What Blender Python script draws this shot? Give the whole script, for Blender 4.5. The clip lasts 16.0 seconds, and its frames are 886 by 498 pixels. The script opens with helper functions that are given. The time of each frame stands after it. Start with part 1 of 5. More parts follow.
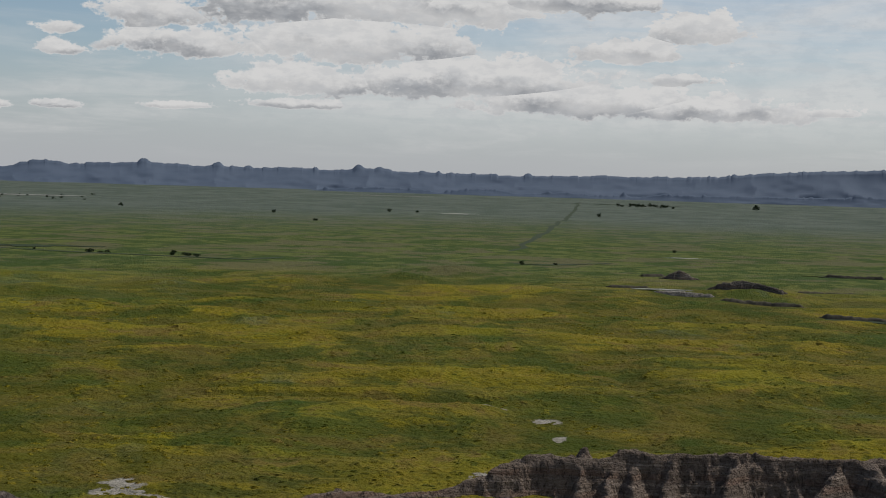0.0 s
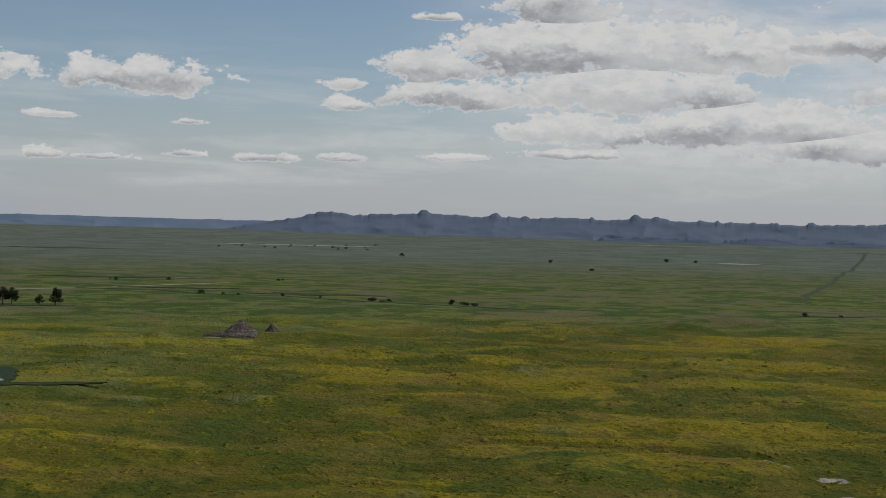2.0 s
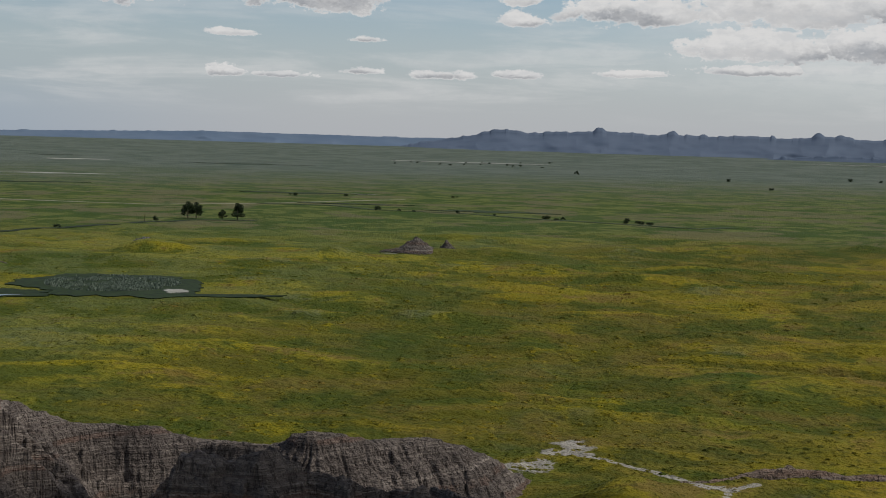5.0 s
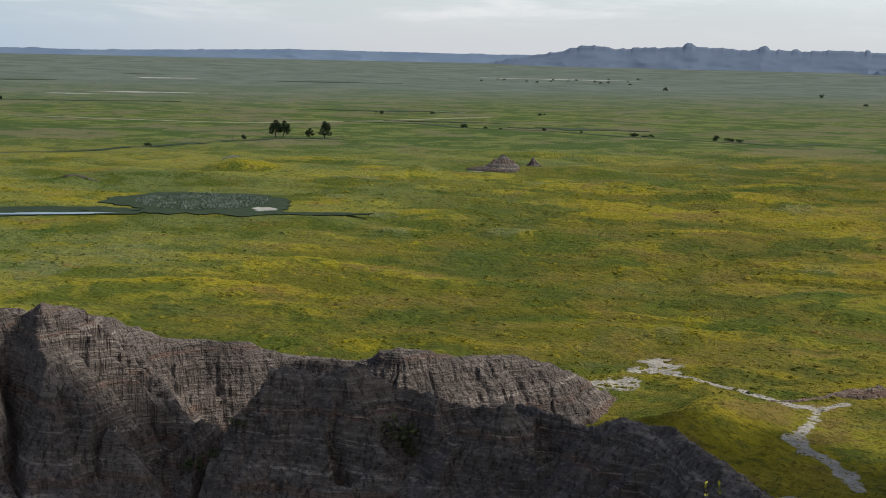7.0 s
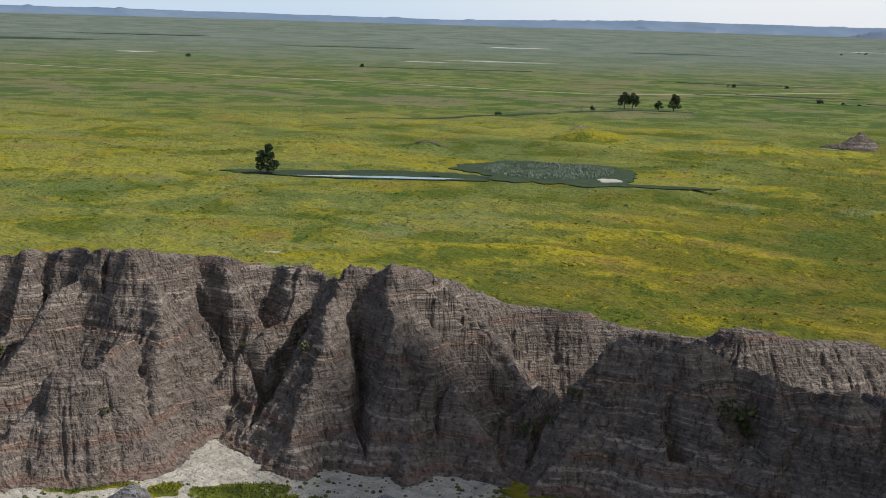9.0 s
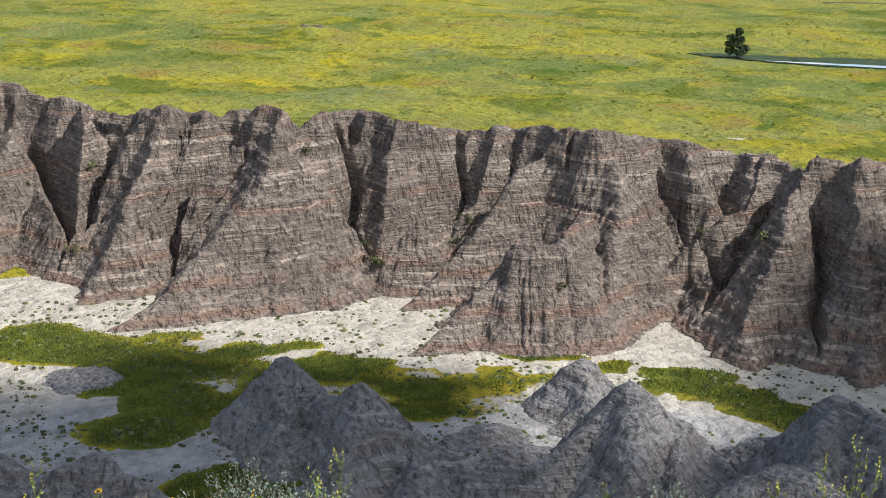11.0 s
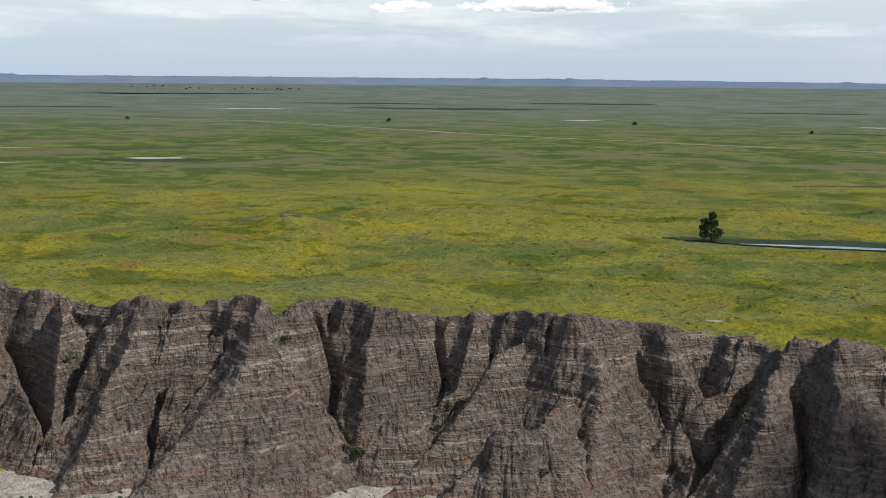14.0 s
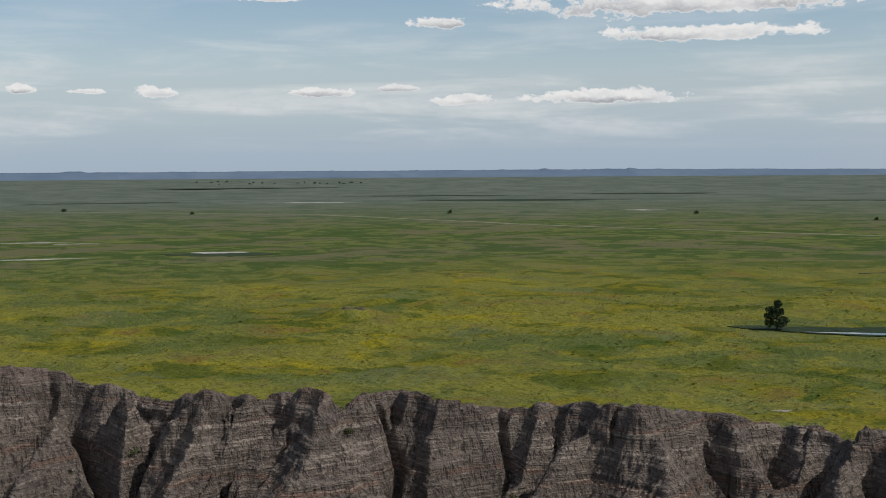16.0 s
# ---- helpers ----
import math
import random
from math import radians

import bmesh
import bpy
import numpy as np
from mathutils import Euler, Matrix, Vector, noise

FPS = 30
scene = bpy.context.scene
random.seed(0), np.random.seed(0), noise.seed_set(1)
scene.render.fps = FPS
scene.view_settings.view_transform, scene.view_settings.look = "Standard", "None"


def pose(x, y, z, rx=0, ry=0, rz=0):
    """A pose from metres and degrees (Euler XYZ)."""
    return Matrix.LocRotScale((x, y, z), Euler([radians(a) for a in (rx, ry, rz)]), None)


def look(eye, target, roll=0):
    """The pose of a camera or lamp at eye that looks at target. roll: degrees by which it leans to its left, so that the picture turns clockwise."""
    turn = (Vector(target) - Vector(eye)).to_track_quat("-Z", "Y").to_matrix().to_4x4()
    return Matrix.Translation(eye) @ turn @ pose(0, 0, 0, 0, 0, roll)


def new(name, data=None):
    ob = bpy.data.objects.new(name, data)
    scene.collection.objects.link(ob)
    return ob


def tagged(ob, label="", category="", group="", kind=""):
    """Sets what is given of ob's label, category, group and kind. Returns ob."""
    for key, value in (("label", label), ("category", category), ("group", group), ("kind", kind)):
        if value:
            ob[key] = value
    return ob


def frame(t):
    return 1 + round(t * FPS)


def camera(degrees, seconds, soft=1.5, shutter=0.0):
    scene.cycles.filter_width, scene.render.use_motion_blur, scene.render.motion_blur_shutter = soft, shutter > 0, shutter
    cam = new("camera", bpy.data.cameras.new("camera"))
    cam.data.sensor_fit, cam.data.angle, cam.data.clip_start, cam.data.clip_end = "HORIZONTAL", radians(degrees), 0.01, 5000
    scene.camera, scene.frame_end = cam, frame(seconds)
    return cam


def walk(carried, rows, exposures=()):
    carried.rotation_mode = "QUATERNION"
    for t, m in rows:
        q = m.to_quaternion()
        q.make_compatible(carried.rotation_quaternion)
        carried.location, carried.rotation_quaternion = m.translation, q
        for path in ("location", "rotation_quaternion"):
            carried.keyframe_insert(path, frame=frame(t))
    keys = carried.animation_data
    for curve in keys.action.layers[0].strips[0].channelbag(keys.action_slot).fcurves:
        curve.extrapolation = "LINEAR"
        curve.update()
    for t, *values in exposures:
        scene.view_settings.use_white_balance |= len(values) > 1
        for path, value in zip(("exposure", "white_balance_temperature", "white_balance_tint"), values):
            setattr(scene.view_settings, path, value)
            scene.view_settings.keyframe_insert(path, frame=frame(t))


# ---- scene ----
EYE = 55.0  # metres of the lookout's eye above the plain
cam = camera(35.26, 16.0, soft=1.0)
# seconds, yaw, pitch and roll in degrees: the camera is held in one spot and swung round
ROWS = [
    (0.0, 0.00, -2.68, -1.68),
    (0.5, 2.60, -2.36, -1.68),
    (1.0, 4.82, -1.72, -1.72),
    (1.5, 7.69, -1.15, -1.65),
    (2.0, 11.32, -0.92, -1.44),
    (2.5, 14.66, -0.67, -1.35),
    (3.0, 16.55, -0.65, -1.16),
    (3.5, 17.70, -0.77, -1.32),
    (4.0, 18.31, -2.57, -1.77),
    (4.2, 18.35, -3.34, -1.75),
    (6.3, 19.75, -5.96, -1.53),
    (6.5, 21.08, -6.98, -1.14),
    (7.0, 22.02, -7.94, -1.24),
    (7.5, 24.37, -9.21, -2.09),
    (8.0, 26.81, -9.11, -2.12),
    (8.5, 30.40, -9.00, -2.00),
    (9.0, 36.27, -9.45, -1.64),
    (9.5, 44.37, -10.98, -1.14),
    (10.0, 48.99, -11.70, -0.72),
    (10.2, 51.89, -12.15, -0.75),
    (12.3, 56.40, -15.44, -1.13),
    (12.5, 56.41, -15.01, -1.16),
    (13.0, 57.02, -13.72, -0.92),
    (13.5, 56.58, -11.65, -0.77),
    (14.0, 54.30, -7.01, -0.46),
    (14.5, 53.69, -4.65, -0.27),
    (15.0, 53.87, -3.42, -0.02),
    (15.5, 55.34, -3.25, 0.08),
    (16.0, 56.78, -3.26, 0.39),
]
EXPOSURES = [(0.0, -0.47), (2.0, -0.55), (3.5, -0.55), (4.2, -0.4), (6.3, -0.38), (6.6, -0.15), (7.0, 0.2), (8.0, 0.45), (9.0, 0.55), (9.5, 0.7), (10.2, 1.0), (12.3, 1.48),
             (13.0, 1.52), (13.5, 1.55), (14.0, 0.35), (14.5, -0.05), (15.0, -0.15), (16.0, -0.15)]
walk(cam, [(t, pose(0, 0, EYE, 90 + pitch, roll, yaw)) for t, yaw, pitch, roll in ROWS], EXPOSURES)

# ---- world, sun ----
SUN_AZ, SUN_EL = -54.0, 51.0


def spot(az, r, z=0.0):
    """A place by its bearing from the lookout (degrees, leftwards), distance and height."""
    a = radians(az)
    return Vector((-math.sin(a) * r, math.cos(a) * r, z))


def drop(dep, r):
    """The height that is seen at a depression dep (degrees) from the lookout at distance r."""
    return EYE - r * math.tan(radians(dep))


class Tree:
    """Shorthand for building node trees."""

    def __init__(self, tree):
        self.t = tree
        self.t.nodes.clear()

    def n(self, kind, inputs=None, **props):
        node = self.t.nodes.new(kind)
        for key, value in props.items():
            if key == "operation":
                node.operation = value
            elif key == "use_clamp":
                node.use_clamp = value
            elif key == "data_type":
                node.data_type = value
            elif key == "blend_type":
                node.blend_type = value
            elif key == "interpolation_type":
                node.interpolation_type = value
            elif key == "noise_dimensions":
                node.noise_dimensions = value
            elif key == "feature_":
                node.feature = value
            elif key == "attribute_name":
                node.attribute_name = value
            elif key == "node_tree":
                node.node_tree = value
        for key, value in (inputs or {}).items():
            sock = node.inputs[key]
            if isinstance(value, bpy.types.NodeSocket):
                self.t.links.new(value, sock)
            else:
                sock.default_value = value
        return node

    def m(self, op, a, b=0.0, c=0.0, clamp=False):
        return self.n("ShaderNodeMath", {0: a, 1: b, 2: c}, operation=op, use_clamp=clamp).outputs[0]

    def mix(self, fac, a, b, blend="MIX"):
        node = self.n("ShaderNodeMix", {"Factor": fac}, data_type="RGBA", blend_type=blend)
        for sock, value in ((node.inputs[6], a), (node.inputs[7], b)):
            if isinstance(value, bpy.types.NodeSocket):
                self.t.links.new(value, sock)
            else:
                sock.default_value = (*value, 1.0) if len(value) == 3 else value
        return node.outputs[2]

    def noise(self, vec, scale, detail=4.0, rough=0.55, dist=0.0):
        return self.n("ShaderNodeTexNoise", {"Vector": vec, "Scale": scale, "Detail": detail, "Roughness": rough, "Distortion": dist}).outputs[0]

    def step(self, x, lo, hi):
        return self.n("ShaderNodeMapRange", {0: x, 1: lo, 2: hi}, interpolation_type="SMOOTHSTEP").outputs[0]

    def stretch(self, vec, x, y, z):
        return self.n("ShaderNodeMapping", {"Vector": vec, "Scale": (x, y, z)}).outputs[0]


# cumulus clouds: bearing, elevation, half width, half height (degrees)
PAIR = [(32.6, 5.64, 5.12, 1.07), (23.9, 5.61, 3.49, 0.93), (27.1, 4.05, 1.05, 0.21), (27.4, 2.47, 0.98, 0.33), (25.2, 2.44, 1.16, 0.19), (22.0, 2.66, 0.84, 0.23), (18.6, 2.58, 1.53, 0.26),
        (15.7, 2.71, 0.98, 0.21), (21.8, 3.95, 0.7, 0.19), (15.6, 5.68, 0.98, 0.33), (15.5, 4.81, 1.16, 0.37), (11.7, 8.47, 0.93, 0.23)]
HEAP = [(7.0, 8.99, 2.09, 1.16), (12.0, 6.38, 2.09, 0.98), (10.7, 5.25, 3.49, 0.79), (7.6, 7.09, 3.72, 1.4), (2.7, 7.18, 4.19, 1.16), (-0.3, 7.03, 2.79, 0.93), (4.2, 5.51, 4.19, 1.05),
        (0.5, 4.06, 2.56, 0.84), (10.7, 2.82, 1.51, 0.19), (6.4, 3.01, 2.09, 0.23), (6.2, 3.92, 2.79, 0.7), (-5.0, 7.39, 3.02, 0.51), (-10.2, 6.35, 1.44, 0.7), (-7.3, 5.48, 1.74, 0.51),
        (-1.6, 4.1, 3.95, 0.9), (-6.0, 3.4, 4.65, 0.7), (-10.6, 3.16, 3.72, 0.55), (15.4, 2.66, 0.88, 0.23), (-9.2, 4.38, 1.16, 0.28), (-15.3, 3.17, 0.81, 0.21)]
LOW = [(56.8, 5.93, 1.21, 0.33), (63.8, 6.85, 1.4, 0.14), (46.7, 6.56, 6.51, 0.79), (46.0, 5.35, 4.65, 0.42), (68.3, 3.11, 0.88, 0.3), (61.8, 3.12, 1.44, 0.26), (55.9, 2.78, 1.44, 0.26),
       (50.2, 2.88, 2.79, 0.42), (73.5, 3.2, 0.51, 0.26), (71.0, 3.18, 0.74, 0.16), (58.6, 3.3, 0.98, 0.19)]
CLOUDS = PAIR + HEAP + LOW
world = bpy.data.worlds.new("sky")
world.use_nodes = True
scene.world = world
grp = bpy.data.node_groups.new("cloud_field", "ShaderNodeTree")
grp.interface.new_socket("p", in_out="INPUT", socket_type="NodeSocketVector")
grp.interface.new_socket("density", in_out="OUTPUT", socket_type="NodeSocketFloat")
grp.interface.new_socket("core", in_out="OUTPUT", socket_type="NodeSocketFloat")
g = Tree(grp)
gi, go = g.n("NodeGroupInput"), g.n("NodeGroupOutput")
gp = gi.outputs[0]
field, tall = None, None
for caz, cel, cw, ch in CLOUDS:
    d = g.n("ShaderNodeVectorMath", {0: gp, 1: (caz, cel, 0.0)}, operation="SUBTRACT").outputs[0]
    d = g.n("ShaderNodeVectorMath", {0: d, 1: (1 / cw, 1 / ch, 0.0)}, operation="MULTIPLY").outputs[0]
    q = g.n("ShaderNodeSeparateXYZ", {0: d})
    # flat bases: the lower half falls off faster than the heaped top
    v = g.m("MAXIMUM", q.outputs[1], g.m("MULTIPLY", q.outputs[1], -1.7))
    d = g.m("SUBTRACT", 1.0, g.m("SQRT", g.m("ADD", g.m("MULTIPLY", q.outputs[0], q.outputs[0]), g.m("MULTIPLY", v, v))))
    if field is None:
        field, tall = d, q.outputs[1]
    else:
        over = g.m("GREATER_THAN", d, field)
        tall = g.m("ADD", g.m("MULTIPLY", over, q.outputs[1]), g.m("MULTIPLY", g.m("SUBTRACT", 1.0, over), tall))
        field = g.m("MAXIMUM", field, d)
field = g.m("MAXIMUM", field, -0.75)
puff = g.noise(g.stretch(gp, 0.6, 1.0, 1.0), 1.25, 9.0, 0.6, 0.1)
billow = g.noise(g.stretch(gp, 0.8, 1.0, 1.0), 4.2, 6.0, 0.6, 0.2)
wisp = g.noise(g.stretch(gp, 0.11, 0.9, 1.0), 1.0, 6.0, 0.6, 0.4)
sep = g.n("ShaderNodeSeparateXYZ", {0: gp})
low = g.m("MULTIPLY", g.step(sep.outputs[1], 9.0, 2.0), g.step(sep.outputs[1], 0.6, 2.0))
bank = g.m("MULTIPLY", g.step(sep.outputs[0], 15.0, 2.0), g.step(sep.outputs[1], 1.2, 3.2))
rough = g.m("ADD", g.m("MULTIPLY", g.m("SUBTRACT", puff, 0.5), 2.9), g.m("MULTIPLY", g.m("SUBTRACT", billow, 0.5), 0.9))
dens = g.m("ADD", g.m("ADD", field, g.m("ADD", 0.08, g.m("MULTIPLY", bank, 0.42))), rough)
thin = g.m("MULTIPLY", g.m("MULTIPLY", g.step(wisp, 0.42, 0.68), low), 0.5)
veil = g.m("MULTIPLY", bank, g.m("ADD", 0.3, g.m("MULTIPLY", g.step(wisp, 0.3, 0.65), 0.45)))
total = g.m("MAXIMUM", g.m("MAXIMUM", g.step(dens, 0.0, 0.34), thin), veil)
under = g.step(g.m("ADD", tall, g.m("MULTIPLY", rough, 0.75)), 0.5, -0.3)
gloom = g.step(g.noise(g.stretch(gp, 0.5, 1.0, 1.0), 0.33, 2.0, 0.5), 0.42, 0.56)
core = g.m("MULTIPLY", g.m("MULTIPLY", under, g.m("ADD", 0.35, g.m("MULTIPLY", gloom, 0.65))), g.step(dens, 0.12, 0.55))
g.t.links.new(total, go.inputs[0])
g.t.links.new(core, go.inputs[1])

w = Tree(world.node_tree)
sky = w.n("ShaderNodeTexSky")
sky.sky_type, sky.sun_disc, sky.sun_elevation, sky.sun_rotation = "NISHITA", False, radians(SUN_EL), radians(-SUN_AZ)
sky.altitude, sky.air_density, sky.dust_density = 800.0, 1.0, 0.6
way = w.n("ShaderNodeTexCoord").outputs["Generated"]
wx = w.n("ShaderNodeSeparateXYZ", {0: way})
w_az = w.m("DEGREES", w.m("ARCTAN2", w.m("MULTIPLY", wx.outputs[0], -1.0), wx.outputs[1]))
w_el = w.m("DEGREES", w.m("ARCSINE", wx.outputs[2]))
w_p = w.n("ShaderNodeCombineXYZ", {0: w_az, 1: w_el}).outputs[0]
clouds = w.n("ShaderNodeGroup", {0: w_p}, node_tree=grp)
here, base = clouds.outputs[0], clouds.outputs[1]
mottle = w.step(w.noise(w.stretch(w_p, 0.5, 1.1, 1.0), 2.4, 6.0, 0.6), 0.3, 0.7)
lit = w.mix(w.m("MULTIPLY", base, w.m("ADD", 0.62, w.m("MULTIPLY", mottle, 0.3))), (8.8, 8.75, 8.7), (3.2, 3.4, 3.75))
lit = w.mix(w.m("MULTIPLY", w.step(w.noise(w.stretch(w_p, 0.45, 1.0, 1.0), 1.9, 8.0, 0.62), 0.56, 0.38), 0.3), lit, (5.6, 5.9, 6.3))
haze = w.step(w_el, 7.0, 0.0)
rim = w.mix(w.m("MULTIPLY", w.step(w_az, 22.0, 44.0), w.step(w_el, 4.5, 0.8)), (5.3, 5.65, 6.4), (3.5, 4.65, 6.2))
clear = w.mix(w.m("MULTIPLY", haze, 0.8), sky.outputs[0], rim)
mixed = w.mix(here, clear, lit)
bg = w.n("ShaderNodeBackground", {"Color": mixed, "Strength": 0.1})
wo = w.n("ShaderNodeOutputWorld", {"Surface": bg.outputs[0]})

sun_data = bpy.data.lights.new("sun", "SUN")
sun_data.energy, sun_data.angle, sun_data.color = 3.95, radians(0.53), (1.0, 0.95, 0.87)
sun = new("sun", sun_data)
sun.matrix_world = look(spot(SUN_AZ, 300.0, 55 + 300 * math.tan(radians(SUN_EL))), (0, 0, 55))


# ---- materials ----
def material(name):
    mat = bpy.data.materials.new(name)
    mat.use_nodes = True
    t = Tree(mat.node_tree)
    bsdf = t.n("ShaderNodeBsdfPrincipled", {"Roughness": 0.95, "Specular IOR Level": 0.15})
    t.n("ShaderNodeOutputMaterial", {"Surface": bsdf.outputs[0]})
    return mat, t, bsdf


def bump(t, bsdf, height, strength, distance):
    b = t.n("ShaderNodeBump", {"Height": height, "Strength": strength, "Distance": distance})
    t.t.links.new(b.outputs[0], bsdf.inputs["Normal"])


def clay_material(name, dark, mid, pale, red):
    """Layered badlands clay: beds by height, pale hard layers, reddish soil beds, rain-cut rills and small crumbled
    ledges, their hollows shaded in the colour.
    """
    mat, t, bsdf = material(name)
    pos = t.n("ShaderNodeNewGeometry").outputs["Position"]
    warp = t.noise(pos, 0.06, 3.0)
    z = t.m("ADD", t.n("ShaderNodeSeparateXYZ", {0: pos}).outputs[2], t.m("MULTIPLY", t.m("SUBTRACT", warp, 0.5), 1.6))
    beds = [t.n("ShaderNodeTexNoise", {"W": t.m("ADD", z, at), "Scale": sc, "Detail": det, "Roughness": 0.55}, noise_dimensions="1D").outputs[0]
            for at, sc, det in ((0.0, 0.3, 2.0), (40.0, 1.25, 1.0), (93.0, 0.55, 1.0), (150.0, 2.4, 1.0))]
    blot = t.noise(pos, 0.11, 4.0, 0.6)
    crumb = t.noise(t.stretch(pos, 1, 1, 1.5), 1.5, 5.0, 0.6)
    grain = t.noise(pos, 5.0, 3.0, 0.6)
    rills = t.noise(t.stretch(pos, 1, 1, 0.11), 1.5, 4.0, 0.6, 0.35)
    ledge = t.noise(t.stretch(pos, 0.22, 0.22, 2.6), 1.2, 4.0, 0.6, 0.2)
    tone = t.m("ADD", t.m("MULTIPLY", t.step(beds[0], 0.38, 0.60), 0.5), t.m("MULTIPLY", t.step(blot, 0.36, 0.62), 0.4))
    c = t.mix(t.m("ADD", tone, t.m("MULTIPLY", t.m("SUBTRACT", grain, 0.5), 0.5)), dark, mid)
    c = t.mix(t.m("MULTIPLY", t.m("MULTIPLY", t.step(beds[2], 0.57, 0.66), t.step(blot, 0.36, 0.52)), 0.75), c, red)
    cap = t.m("MULTIPLY", t.step(z, 20.5, 23.5), t.m("ADD", 0.25, t.m("MULTIPLY", t.step(blot, 0.35, 0.6), 0.45)))
    c = t.mix(cap, c, (red[0] * 0.9, red[1] * 0.9, red[2] * 0.9))
    c = t.mix(t.m("MULTIPLY", t.step(beds[3], 0.56, 0.62), t.m("MULTIPLY", t.step(crumb, 0.40, 0.55), 0.22)), c, pale)
    c = t.mix(t.m("MULTIPLY", t.step(beds[1], 0.61, 0.66), t.m("MULTIPLY", t.step(warp, 0.44, 0.56), t.m("MULTIPLY", t.step(crumb, 0.36, 0.50), 0.6))), c, pale)
    c = t.mix(t.m("MULTIPLY", t.step(ledge, 0.56, 0.66), 0.2), c, pale)
    # shade in rills, ledges and crumbled hollows, darkened into the colour
    groove_shade = (dark[0] * 0.5, dark[1] * 0.5, dark[2] * 0.52)
    c = t.mix(t.m("MULTIPLY", t.step(ledge, 0.43, 0.36), 0.35), c, groove_shade)
    c = t.mix(t.m("MULTIPLY", t.step(rills, 0.45, 0.36), 0.65), c, groove_shade)
    c = t.mix(t.m("MULTIPLY", t.step(crumb, 0.58, 0.70), 0.35), c, pale)
    c = t.mix(t.m("MULTIPLY", t.step(crumb, 0.42, 0.32), 0.4), c, groove_shade)
    t.t.links.new(c, bsdf.inputs["Base Color"])
    relief = t.m("ADD", t.m("MULTIPLY", t.step(rills, 0.3, 0.55), 0.9), t.m("ADD", t.m("MULTIPLY", crumb, 0.9), t.m("MULTIPLY", t.step(ledge, 0.36, 0.62), 0.35)))
    bump(t, bsdf, t.m("ADD", relief, t.m("MULTIPLY", grain, 0.08)), 0.9, 0.75)
    return mat


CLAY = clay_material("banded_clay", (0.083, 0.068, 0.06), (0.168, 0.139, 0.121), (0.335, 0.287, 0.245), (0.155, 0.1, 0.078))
BROWN_CLAY = clay_material("brown_clay", (0.12, 0.09, 0.072), (0.2, 0.155, 0.125), (0.34, 0.28, 0.23), (0.18, 0.115, 0.085))
DARK_CLAY = clay_material("dark_clay", (0.06, 0.052, 0.046), (0.13, 0.11, 0.095), (0.3, 0.27, 0.235), (0.13, 0.09, 0.07))
GREY_CLAY = clay_material("grey_clay", (0.11, 0.108, 0.11), (0.195, 0.19, 0.192), (0.27, 0.262, 0.26), (0.16, 0.145, 0.138))
PALE_CLAY = clay_material("pale_clay", (0.2, 0.18, 0.155), (0.32, 0.3, 0.265), (0.46, 0.43, 0.38), (0.26, 0.21, 0.17))


